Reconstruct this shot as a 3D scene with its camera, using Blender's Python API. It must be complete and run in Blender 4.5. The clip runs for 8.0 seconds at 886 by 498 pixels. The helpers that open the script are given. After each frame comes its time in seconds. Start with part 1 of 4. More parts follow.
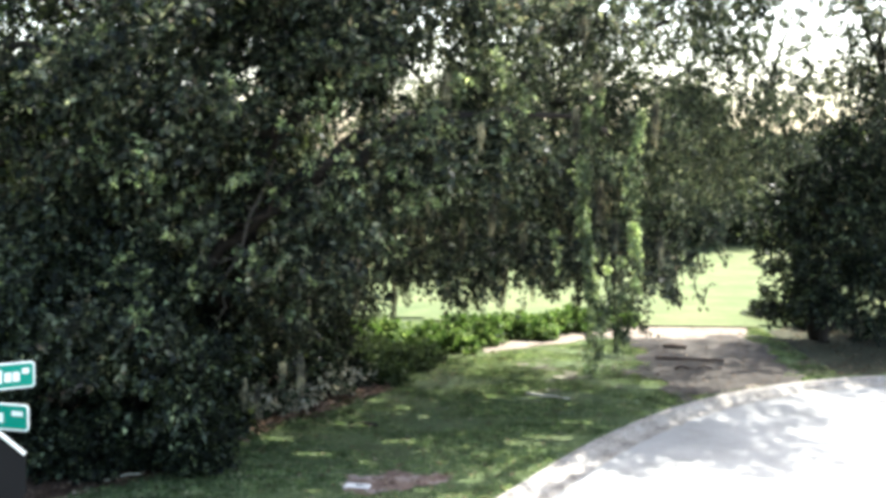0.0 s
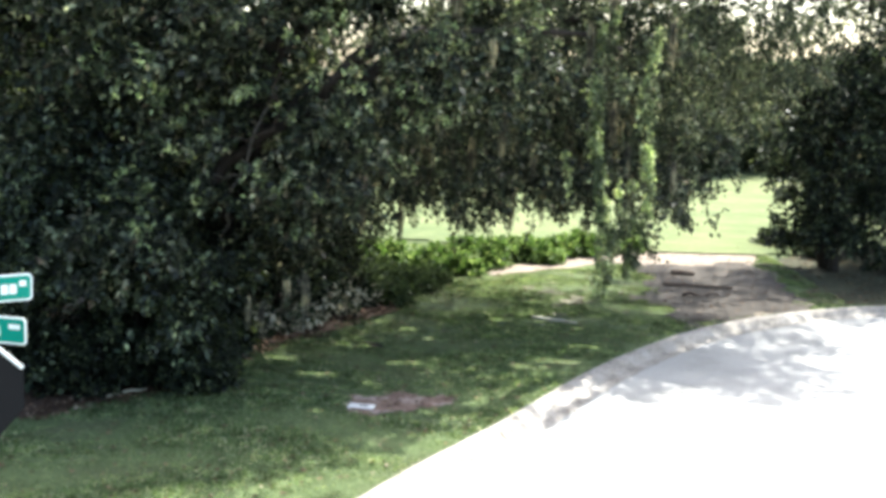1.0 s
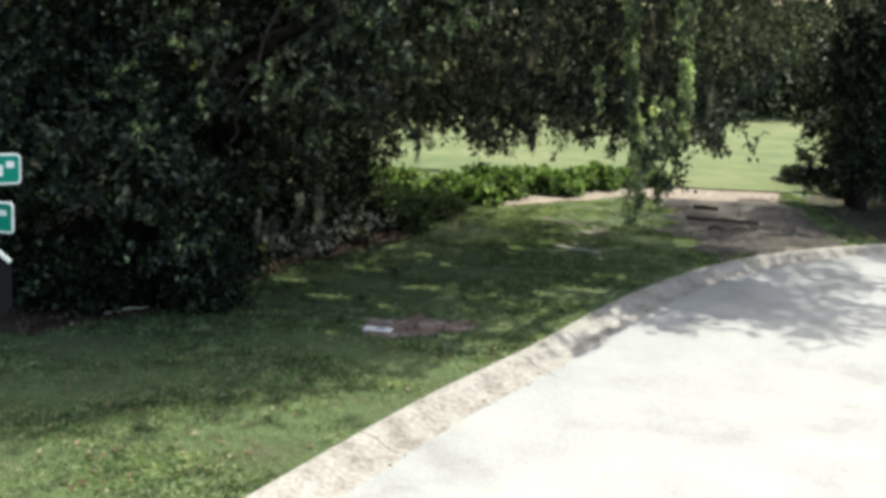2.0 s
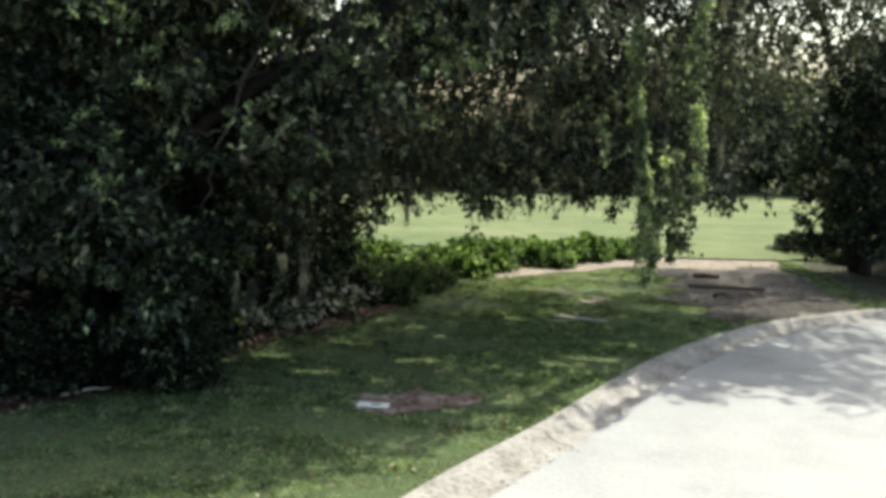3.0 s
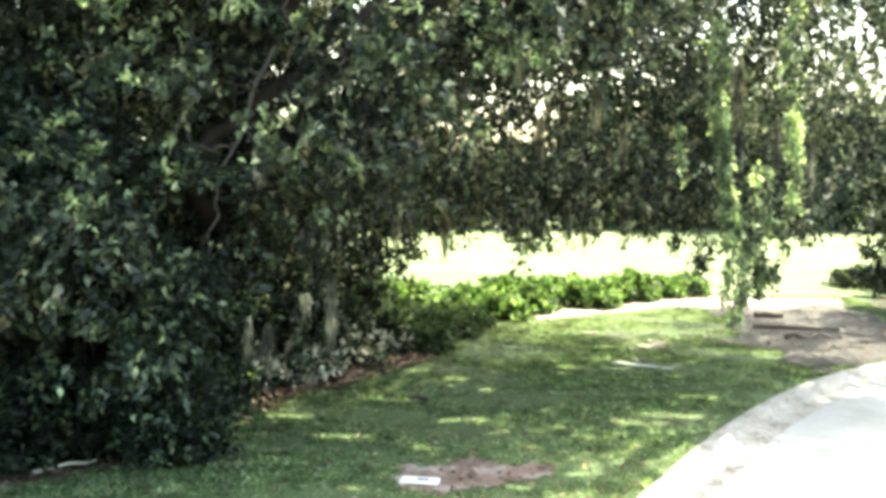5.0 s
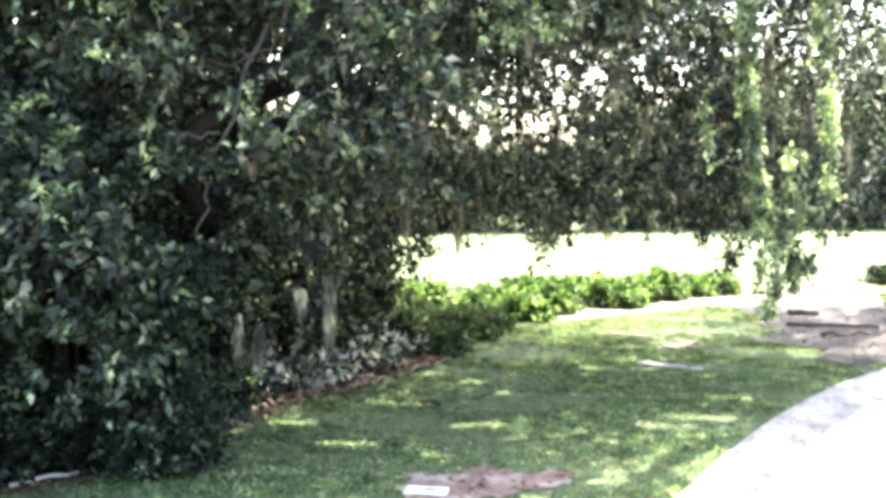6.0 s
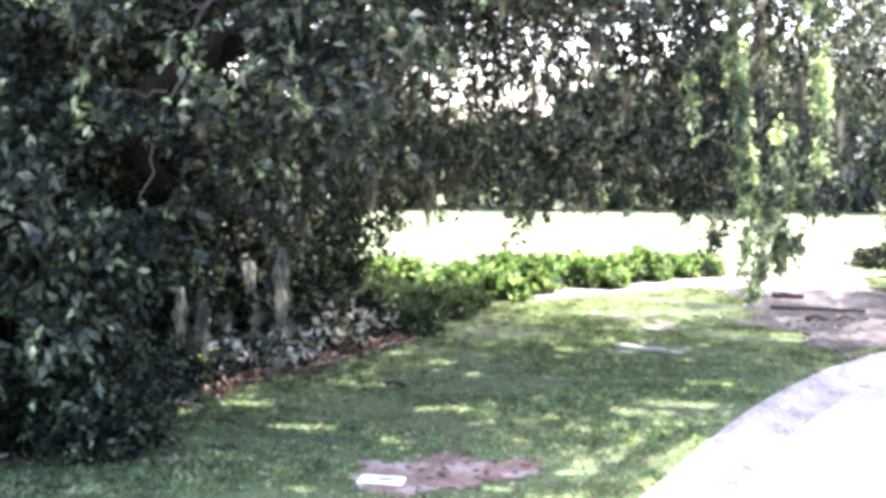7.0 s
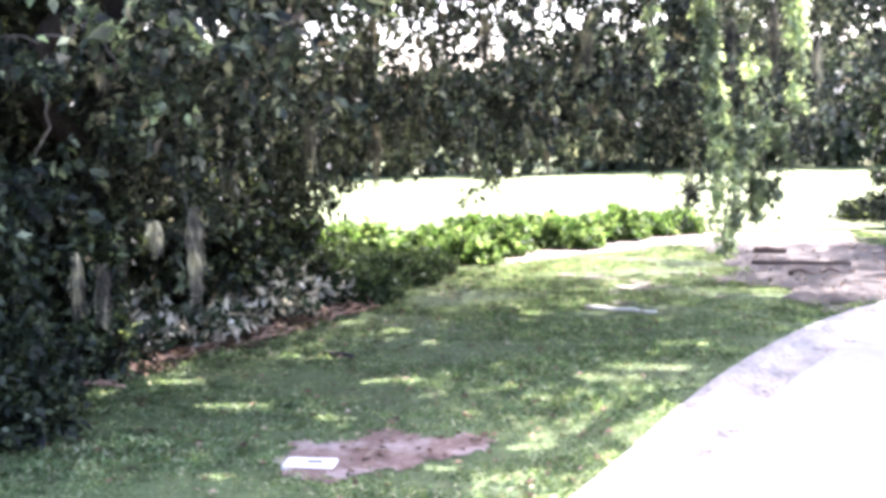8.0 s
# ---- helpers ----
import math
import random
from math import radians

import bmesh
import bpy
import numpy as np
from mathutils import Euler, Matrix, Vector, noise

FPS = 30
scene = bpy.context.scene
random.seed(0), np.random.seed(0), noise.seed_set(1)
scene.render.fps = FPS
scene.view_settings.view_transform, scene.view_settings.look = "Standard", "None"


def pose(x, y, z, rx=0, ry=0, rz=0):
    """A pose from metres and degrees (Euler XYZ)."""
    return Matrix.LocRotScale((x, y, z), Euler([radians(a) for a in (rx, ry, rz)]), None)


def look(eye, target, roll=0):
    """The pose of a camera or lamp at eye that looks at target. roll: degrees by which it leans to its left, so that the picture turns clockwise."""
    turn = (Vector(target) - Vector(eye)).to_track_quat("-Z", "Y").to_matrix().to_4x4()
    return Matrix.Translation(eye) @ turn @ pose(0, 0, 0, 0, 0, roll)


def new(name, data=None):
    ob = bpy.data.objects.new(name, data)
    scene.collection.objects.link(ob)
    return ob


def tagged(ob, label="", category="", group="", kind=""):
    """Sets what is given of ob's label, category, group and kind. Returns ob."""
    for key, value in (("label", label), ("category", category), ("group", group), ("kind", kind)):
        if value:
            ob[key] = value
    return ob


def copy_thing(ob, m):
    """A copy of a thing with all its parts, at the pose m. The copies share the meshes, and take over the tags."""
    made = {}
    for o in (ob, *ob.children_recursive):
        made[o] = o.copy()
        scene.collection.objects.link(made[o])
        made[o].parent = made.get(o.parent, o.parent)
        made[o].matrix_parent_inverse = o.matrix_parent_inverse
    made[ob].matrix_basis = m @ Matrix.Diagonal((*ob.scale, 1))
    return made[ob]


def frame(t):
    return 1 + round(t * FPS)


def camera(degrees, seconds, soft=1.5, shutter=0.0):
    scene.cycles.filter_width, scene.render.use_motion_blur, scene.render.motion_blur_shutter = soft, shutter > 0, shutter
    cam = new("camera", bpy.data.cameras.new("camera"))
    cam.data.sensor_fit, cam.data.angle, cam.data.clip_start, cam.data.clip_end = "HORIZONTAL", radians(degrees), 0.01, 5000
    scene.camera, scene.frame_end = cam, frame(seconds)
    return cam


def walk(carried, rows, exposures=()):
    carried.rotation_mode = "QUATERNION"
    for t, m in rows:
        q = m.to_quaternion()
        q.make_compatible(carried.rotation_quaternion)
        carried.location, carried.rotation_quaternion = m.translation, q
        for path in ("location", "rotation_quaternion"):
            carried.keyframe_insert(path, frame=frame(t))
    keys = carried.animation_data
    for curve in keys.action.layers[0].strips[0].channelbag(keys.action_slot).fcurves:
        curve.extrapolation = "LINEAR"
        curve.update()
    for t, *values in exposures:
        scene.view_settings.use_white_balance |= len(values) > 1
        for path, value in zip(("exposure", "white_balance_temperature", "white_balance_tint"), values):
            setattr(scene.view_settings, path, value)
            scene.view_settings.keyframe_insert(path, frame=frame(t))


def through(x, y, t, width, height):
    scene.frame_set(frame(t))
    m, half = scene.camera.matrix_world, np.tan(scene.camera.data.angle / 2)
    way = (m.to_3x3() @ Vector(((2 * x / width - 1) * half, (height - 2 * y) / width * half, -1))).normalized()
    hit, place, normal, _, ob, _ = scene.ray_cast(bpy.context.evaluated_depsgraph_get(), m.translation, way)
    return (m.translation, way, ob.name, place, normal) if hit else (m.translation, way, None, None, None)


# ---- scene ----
cam = camera(44.0, 8.0, 3.9)
PATH = [
    (0, (0.185, -0.551, 4.15), (0.133, 1.442, 3.984), 1.1),
    (0.5, (0.205, -0.519, 4.147), (0.13, 1.467, 3.924), 1.3),
    (1, (0.132, -0.266, 4.068), (0.076, 1.71, 3.764), 2.1),
    (1.2, (0.059, -0.087, 3.93), (0.018, 1.884, 3.593), 2.3),
    (2.3, (-0.269, 1.014, 3.389), (-0.322, 2.973, 2.988), 3.4),
    (2.5, (-0.338, 1.326, 3.283), (-0.385, 3.296, 2.943), 2.8),
    (3, (-0.503, 1.89, 2.936), (-0.507, 3.877, 2.706), 2.1),
    (3.5, (-0.627, 2.48, 2.91), (-0.621, 4.469, 2.702), 2.2),
    (4, (-0.738, 2.97, 2.87), (-0.737, 4.961, 2.68), 2.2),
    (4.5, (-0.91, 3.573, 2.689), (-0.91, 5.568, 2.536), 1.8),
    (4.7, (-0.95, 3.76, 2.665), (-0.955, 5.755, 2.508), 1.7),
    (5.8, (-0.83, 4.6, 2.47), (-0.899, 6.594, 2.334), 0.4),
    (6, (-0.771, 4.732, 2.435), (-0.844, 6.726, 2.295), 0.4),
    (6.5, (-0.689, 5.07, 2.397), (-0.749, 7.063, 2.233), 1.2),
    (7, (-0.616, 5.364, 2.348), (-0.662, 7.356, 2.168), 1.4),
    (7.5, (-0.455, 5.778, 2.259), (-0.49, 7.767, 2.055), 0.6),
    (8, (-0.26, 6.241, 2.141), (-0.285, 8.227, 1.91), -0.4),
]
EXPOSURES = [(0, 2.17, 6350, 4), (1.2, 2.07, 6350, 3), (2.3, 0.96, 6600, 0), (2.9, 1.06, 6600, 0), (3.1, 1.3, 6600, 0), (3.5, 2.42, 6750, -5), (4.0, 2.68, 6850, -5), (4.7, 2.86, 7000, -6), (6.0, 3.45, 6250, 9), (6.5, 3.40, 5850, 22), (7.5, 3.40, 5900, 24), (8.0, 3.40, 5950, 25)]
walk(cam, [(t, look(eye, target, roll)) for t, eye, target, roll in PATH], EXPOSURES)

# ---- world and sun ----
SUN_ELEVATION, SUN_FROM = 57.0, (0.47, 0.88)          # the sun stands high behind the oak, to its right
sun_az = math.atan2(SUN_FROM[0], SUN_FROM[1])
world = bpy.data.worlds.new("sky")
scene.world = world
world.use_nodes = True
wn = world.node_tree.nodes
sky = wn.new("ShaderNodeTexSky")
sky.sky_type, sky.sun_disc = "NISHITA", False
sky.sun_elevation, sky.sun_rotation = radians(SUN_ELEVATION), sun_az
sky.dust_density, sky.air_density, sky.ozone_density = 4.0, 1.0, 0.5
wn["Background"].inputs["Strength"].default_value = 0.15
world.node_tree.links.new(sky.outputs["Color"], wn["Background"].inputs["Color"])
sun = new("sun", bpy.data.lights.new("sun", "SUN"))
sun.data.energy, sun.data.angle, sun.data.color = 3.3, radians(0.55), (1.0, 0.965, 0.91)
ch = math.cos(radians(SUN_ELEVATION))
sun_dir = Vector((math.sin(sun_az) * ch, math.cos(sun_az) * ch, math.sin(radians(SUN_ELEVATION))))
sun.matrix_world = look(sun_dir * 60, (0, 0, 0))


# ---- materials ----
def ramp_node(nt, stops):
    r = nt.nodes.new("ShaderNodeValToRGB")
    while len(r.color_ramp.elements) < len(stops):
        r.color_ramp.elements.new(0.5)
    for e, (p, c) in zip(r.color_ramp.elements, stops):
        e.position, e.color = p, (*c, 1)
    return r


def noise_node(nt, scale, detail=5.0, rough=0.6, stretch=None):
    n = nt.nodes.new("ShaderNodeTexNoise")
    n.inputs["Scale"].default_value, n.inputs["Detail"].default_value, n.inputs["Roughness"].default_value = scale, detail, rough
    c = nt.nodes.new("ShaderNodeNewGeometry") if stretch is None else nt.nodes.new("ShaderNodeTexCoord")
    src = c.outputs["Position"] if stretch is None else c.outputs["Object"]
    if stretch is not None:
        m = nt.nodes.new("ShaderNodeMapping")
        m.inputs["Scale"].default_value = stretch
        nt.links.new(src, m.inputs["Vector"])
        src = m.outputs["Vector"]
    nt.links.new(src, n.inputs["Vector"])
    return n


def mix_node(nt, kind, fac, a, b):
    m = nt.nodes.new("ShaderNodeMix")
    m.data_type, m.blend_type = "RGBA", kind
    if isinstance(fac, float):
        m.inputs[0].default_value = fac
    else:
        nt.links.new(fac, m.inputs[0])
    for sock, v in ((m.inputs[6], a), (m.inputs[7], b)):
        if isinstance(v, tuple):
            sock.default_value = (*v, 1)
        else:
            nt.links.new(v, sock)
    return m.outputs[2]


def surface(name, coarse, fine, stops_c, stops_f, rough=0.85, bump=0.4, depth=0.02, blend=0.5, stretch=None, metal=0.0):
    """A rough natural surface: broad blotches multiplied with fine grain, and relief from the grain."""
    m = bpy.data.materials.new(name)
    m.use_nodes = True
    nt = m.node_tree
    p = nt.nodes["Principled BSDF"]
    p.inputs["Roughness"].default_value, p.inputs["Metallic"].default_value = rough, metal
    p.inputs["Specular IOR Level"].default_value = 0.25
    nc, nf = noise_node(nt, coarse, 4.0, 0.6, stretch), noise_node(nt, fine, 6.0, 0.7, stretch)
    rc, rf = ramp_node(nt, stops_c), ramp_node(nt, stops_f)
    nt.links.new(nc.outputs["Fac"], rc.inputs["Fac"])
    nt.links.new(nf.outputs["Fac"], rf.inputs["Fac"])
    nt.links.new(mix_node(nt, "MIX", blend, rc.outputs["Color"], rf.outputs["Color"]), p.inputs["Base Color"])
    b = nt.nodes.new("ShaderNodeBump")
    b.inputs["Strength"].default_value, b.inputs["Distance"].default_value = bump, depth
    nt.links.new(nf.outputs["Fac"], b.inputs["Height"])
    nt.links.new(b.outputs["Normal"], p.inputs["Normal"])
    return m


def leaf_material(name, stops, through=0.35, rough=0.5, tint=(1.3, 1.35, 0.6), clumpy=True, gloss=0.12, patchy=0.0):
    """Leaves: every leaf its own shade, some light passing through them."""
    m = bpy.data.materials.new(name)
    m.use_nodes = True
    nt = m.node_tree
    p = nt.nodes["Principled BSDF"]
    p.inputs["Roughness"].default_value = rough
    p.inputs["Specular IOR Level"].default_value = gloss
    g = nt.nodes.new("ShaderNodeNewGeometry")
    r = ramp_node(nt, stops)
    nt.links.new(g.outputs["Random Per Island"], r.inputs["Fac"])
    # clumpy leaves get lit bunches and dark gaps painted in by noise
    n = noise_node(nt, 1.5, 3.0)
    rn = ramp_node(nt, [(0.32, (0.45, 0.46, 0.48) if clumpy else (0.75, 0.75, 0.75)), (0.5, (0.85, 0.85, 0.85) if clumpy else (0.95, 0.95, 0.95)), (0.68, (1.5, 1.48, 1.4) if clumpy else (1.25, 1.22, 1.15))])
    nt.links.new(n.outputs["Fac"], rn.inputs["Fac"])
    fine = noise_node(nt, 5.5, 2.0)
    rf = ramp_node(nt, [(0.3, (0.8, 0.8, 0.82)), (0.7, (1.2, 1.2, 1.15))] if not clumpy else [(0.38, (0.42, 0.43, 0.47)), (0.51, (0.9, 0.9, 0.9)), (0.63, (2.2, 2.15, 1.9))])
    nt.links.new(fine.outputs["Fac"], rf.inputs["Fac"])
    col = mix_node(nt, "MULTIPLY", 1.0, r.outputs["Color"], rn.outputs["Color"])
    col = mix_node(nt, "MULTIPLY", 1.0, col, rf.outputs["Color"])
    if patchy:
        tuft = noise_node(nt, 3.4, 4.0, 0.7)
        rt = ramp_node(nt, [(0.36, (1 - patchy, 1 - patchy, 1 - patchy)), (0.5, (1.0, 1.0, 1.0)), (0.64, (1 + patchy, 1 + patchy * 0.9, 1 + patchy * 0.7))])
        nt.links.new(tuft.outputs["Fac"], rt.inputs["Fac"])
        col = mix_node(nt, "MULTIPLY", 1.0, col, rt.outputs["Color"])
    nt.links.new(col, p.inputs["Base Color"])
    t = nt.nodes.new("ShaderNodeBsdfTranslucent")
    nt.links.new(mix_node(nt, "MULTIPLY", 1.0, col, tint), t.inputs["Color"])
    mx = nt.nodes.new("ShaderNodeMixShader")
    mx.inputs[0].default_value = through
    nt.links.new(p.outputs[0], mx.inputs[1])
    nt.links.new(t.outputs[0], mx.inputs[2])
    nt.links.new(mx.outputs[0], nt.nodes["Material Output"].inputs["Surface"])
    return m


def plain(name, col, rough=0.6, metal=0.0, spread=0.12, scale=30.0):
    lo, hi = tuple(c * (1 - spread) for c in col), tuple(min(1, c * (1 + spread)) for c in col)
    return surface(name, scale * 0.15, scale, [(0.3, lo), (0.7, hi)], [(0.3, lo), (0.7, hi)], rough, 0.15, 0.003, 0.5, None, metal)


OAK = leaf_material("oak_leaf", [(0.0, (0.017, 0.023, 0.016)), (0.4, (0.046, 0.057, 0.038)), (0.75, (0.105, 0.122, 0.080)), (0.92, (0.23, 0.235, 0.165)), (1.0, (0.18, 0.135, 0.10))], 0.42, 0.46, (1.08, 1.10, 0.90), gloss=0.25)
# paler copy of the oak leaf, with sunlight put into its colour
OAK_LIT = leaf_material("sunlit_oak_leaf", [(0.0, (0.04, 0.05, 0.032)), (0.6, (0.09, 0.104, 0.066)), (1.0, (0.19, 0.19, 0.135))], 0.5, 0.5, (1.05, 1.1, 0.88))
# own colour of the shrubs; on oak boughs and wood it paints in shade
SHRUB_SHADE = leaf_material("shrub_shade_leaf", [(0.0, (0.008, 0.012, 0.008)), (0.45, (0.021, 0.030, 0.021)), (0.8, (0.056, 0.072, 0.048)), (1.0, (0.18, 0.21, 0.13))], 0.3, 0.46, gloss=0.25)
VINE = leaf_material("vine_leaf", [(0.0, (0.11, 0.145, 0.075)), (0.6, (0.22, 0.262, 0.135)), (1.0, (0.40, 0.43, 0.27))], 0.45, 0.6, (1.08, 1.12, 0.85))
COVER = leaf_material("ground_cover_leaf", [(0.0, (0.025, 0.04, 0.018)), (0.6, (0.06, 0.085, 0.038)), (1.0, (0.14, 0.18, 0.085))], 0.3, 0.55, (1.1, 1.15, 0.75), clumpy=False)
HEDGE = leaf_material("hedge_leaf", [(0.0, (0.04, 0.08, 0.024)), (0.6, (0.12, 0.19, 0.058)), (1.0, (0.27, 0.33, 0.15))], 0.45, 0.55, (1.1, 1.18, 0.7), clumpy=False)
FAR_LEAF = leaf_material("distant_leaf", [(0.0, (0.045, 0.06, 0.045)), (0.6, (0.08, 0.10, 0.07)), (1.0, (0.14, 0.16, 0.10))], 0.55, 0.6, (1.08, 1.12, 0.85), clumpy=False)
# pale plant leaf; the near-white share is raised to paint sun flecks
PALE = leaf_material("pale_leaf", [(0.0, (0.03, 0.045, 0.025)), (0.46, (0.07, 0.095, 0.05)), (0.54, (0.56, 0.50, 0.38)), (1.0, (0.84, 0.76, 0.62))], 0.2, 0.5, (1.0, 1.0, 0.85), clumpy=False)
MOSS = leaf_material("moss_strand", [(0.0, (0.10, 0.092, 0.068)), (0.6, (0.18, 0.165, 0.12)), (1.0, (0.28, 0.25, 0.185))], 0.25, 0.9, (1.1, 1.05, 0.8))
GRASS = leaf_material("grass_blade", [(0.0, (0.088, 0.137, 0.05)), (0.55, (0.17, 0.232, 0.11)), (0.85, (0.285, 0.33, 0.187)), (1.0, (0.44, 0.42, 0.28))], 0.4, 0.8, (1.1, 1.15, 0.75), clumpy=False, patchy=0.5)
LITTER = leaf_material("fallen_leaf", [(0.0, (0.06, 0.036, 0.024)), (0.5, (0.12, 0.075, 0.048)), (0.88, (0.22, 0.145, 0.10)), (1.0, (0.42, 0.34, 0.26))], 0.1, 0.8, clumpy=False)
BARK = surface("bark", 3.0, 26.0, [(0.3, (0.02, 0.015, 0.012)), (0.7, (0.05, 0.039, 0.032))], [(0.3, (0.014, 0.011, 0.009)), (0.7, (0.07, 0.058, 0.047))], 0.95, 0.9, 0.03, 0.5, (1, 1, 0.25))
GREY_BARK = surface("grey_bark", 5.0, 30.0, [(0.3, (0.075, 0.064, 0.054)), (0.7, (0.15, 0.13, 0.11))], [(0.3, (0.055, 0.046, 0.04)), (0.7, (0.17, 0.15, 0.125))], 0.95, 0.7, 0.01, 0.5, (1, 1, 0.3))
BARK_RED = surface("reddish_bark", 3.0, 22.0, [(0.3, (0.06, 0.037, 0.027)), (0.7, (0.11, 0.075, 0.058))], [(0.3, (0.035, 0.022, 0.016)), (0.7, (0.14, 0.105, 0.082))], 0.95, 0.9, 0.03, 0.5, (1, 1, 0.25))
BLEACHED = surface("bleached_wood", 4.0, 40.0, [(0.3, (0.40, 0.36, 0.28)), (0.7, (0.62, 0.57, 0.46))], [(0.3, (0.32, 0.28, 0.21)), (0.7, (0.64, 0.59, 0.48))], 0.9, 0.5, 0.01, 0.5, (0.3, 1, 1))
DEADWOOD = surface("dead_wood", 4.0, 40.0, [(0.3, (0.22, 0.12, 0.08)), (0.7, (0.42, 0.27, 0.19))], [(0.3, (0.14, 0.08, 0.055)), (0.7, (0.46, 0.32, 0.24))], 0.9, 0.6, 0.01, 0.5, (0.3, 1, 1))
SOIL = surface("turf", 0.8, 9.0, [(0.30, (0.085, 0.08, 0.045)), (0.45, (0.078, 0.105, 0.04)), (0.6, (0.105, 0.145, 0.055)), (0.75, (0.16, 0.165, 0.085))], [(0.3, (0.04, 0.045, 0.022)), (0.55, (0.075, 0.102, 0.04)), (0.75, (0.15, 0.15, 0.085))], 0.95, 0.9, 0.05)
FIELD = surface("meadow", 0.3, 2.2, [(0.34, (0.064, 0.095, 0.031)), (0.5, (0.111, 0.136, 0.050)), (0.66, (0.187, 0.194, 0.095))], [(0.32, (0.053, 0.079, 0.031)), (0.55, (0.111, 0.131, 0.050)), (0.7, (0.204, 0.205, 0.104))], 0.95, 0.8, 0.05, 0.5, (0.6, 1, 1))
MULCH = surface("mulch", 1.2, 22.0, [(0.3, (0.025, 0.015, 0.010)), (0.7, (0.07, 0.042, 0.028))], [(0.3, (0.02, 0.012, 0.008)), (0.6, (0.085, 0.05, 0.033)), (0.8, (0.18, 0.115, 0.078))], 0.95, 0.9, 0.03)
SHADED_EARTH = surface("shaded_earth", 1.4, 12.0, [(0.36, (0.024, 0.019, 0.016)), (0.5, (0.05, 0.041, 0.035)), (0.68, (0.13, 0.108, 0.092))], [(0.3, (0.03, 0.025, 0.02)), (0.7, (0.10, 0.085, 0.07))], 0.95, 0.8, 0.03)
DIRT = surface("sandy_dirt", 0.9, 14.0, [(0.3, (0.15, 0.115, 0.088)), (0.7, (0.30, 0.25, 0.205))], [(0.3, (0.12, 0.09, 0.068)), (0.7, (0.32, 0.27, 0.22))], 0.95, 0.6, 0.02)
ROAD = surface("worn_asphalt", 0.9, 38.0, [(0.32, (0.19, 0.182, 0.174)), (0.45, (0.29, 0.28, 0.27)), (0.7, (0.37, 0.36, 0.345))], [(0.3, (0.18, 0.175, 0.17)), (0.7, (0.42, 0.41, 0.39))], 0.9, 0.35, 0.006)
SHADED_TURF = surface("shaded_leafy_turf", 1.3, 15.0, [(0.34, (0.032, 0.028, 0.018)), (0.5, (0.05, 0.052, 0.027)), (0.68, (0.085, 0.085, 0.045))], [(0.32, (0.025, 0.024, 0.015)), (0.55, (0.055, 0.053, 0.029)), (0.72, (0.12, 0.10, 0.06))], 0.95, 0.9, 0.04)
WORN = surface("worn_turf", 2.6, 13.0, [(0.35, (0.08, 0.085, 0.045)), (0.5, (0.15, 0.14, 0.085)), (0.66, (0.26, 0.225, 0.16))], [(0.35, (0.07, 0.075, 0.04)), (0.65, (0.24, 0.21, 0.15))], 0.95, 0.8, 0.03)
BARE_SOIL = surface("bare_soil", 3.2, 17.0, [(0.36, (0.085, 0.05, 0.036)), (0.5, (0.17, 0.11, 0.085)), (0.62, (0.36, 0.30, 0.27))], [(0.32, (0.08, 0.05, 0.038)), (0.52, (0.17, 0.12, 0.095)), (0.68, (0.34, 0.27, 0.24))], 0.95, 0.8, 0.02)
CONCRETE = surface("kerb_concrete", 2.4, 19.0, [(0.34, (0.10, 0.082, 0.066)), (0.46, (0.25, 0.22, 0.19)), (0.70, (0.40, 0.37, 0.335))], [(0.34, (0.11, 0.092, 0.075)), (0.62, (0.42, 0.39, 0.355))], 0.9, 0.4, 0.006)
SIGN_GREEN = plain("sign_green", (0.0, 0.22, 0.16), 0.45)
SIGN_WHITE = plain("sign_white", (0.78, 0.80, 0.79), 0.45, 0.0, 0.04)
SIGN_DARK = plain("sign_dark", (0.008, 0.008, 0.009), 0.95)
YELLOW = plain("sign_yellow", (0.65, 0.50, 0.05), 0.5)
GALV = plain("galvanised_steel", (0.35, 0.36, 0.37), 0.45, 0.8)
WHITE_PLASTIC = plain("white_plastic", (0.66, 0.64, 0.61), 0.55, 0.0, 0.06)


# ---- mesh helpers ----
def to_mesh(name, verts, faces, material, smooth=False):
    """A mesh from arrays: verts (n, 3); faces (m, 3) or (m, 4), or a list of tuples."""
    me = bpy.data.meshes.new(name)
    if isinstance(faces, np.ndarray):
        m, k = faces.shape
        me.vertices.add(len(verts))
        me.vertices.foreach_set("co", np.ascontiguousarray(verts, dtype=np.float32).ravel())
        me.loops.add(m * k)
        me.loops.foreach_set("vertex_index", faces.astype(np.int32).ravel())
        me.polygons.add(m)
        me.polygons.foreach_set("loop_start", np.arange(0, m * k, k, dtype=np.int32))
        me.polygons.foreach_set("loop_total", np.full(m, k, dtype=np.int32))
        me.update(calc_edges=True)
    else:
        me.from_pydata([tuple(v) for v in verts], [], faces)
        me.update()
    me.materials.append(material)
    if smooth:
        me.polygons.foreach_set("use_smooth", np.ones(len(me.polygons), dtype=bool))
    return me


def part(name, data, material=None, parent=None, label="", kind=""):
    """One mesh object under a thing or a part; data is a mesh or a bmesh."""
    if isinstance(data, bmesh.types.BMesh):
        me = bpy.data.meshes.new(name)
        data.to_mesh(me)
        data.free()
        me.materials.append(material)
        data = me
    ob = new(name, data)
    ob.parent = parent
    if label or kind:
        tagged(ob, label, "", "", kind)
    return ob


def thing(name, label, category, at=(0, 0, 0), turn=0.0, group="", kind=""):
    ob = new(name)
    ob.matrix_world = pose(*at, 0, 0, turn)
    return tagged(ob, label, category, group, kind)


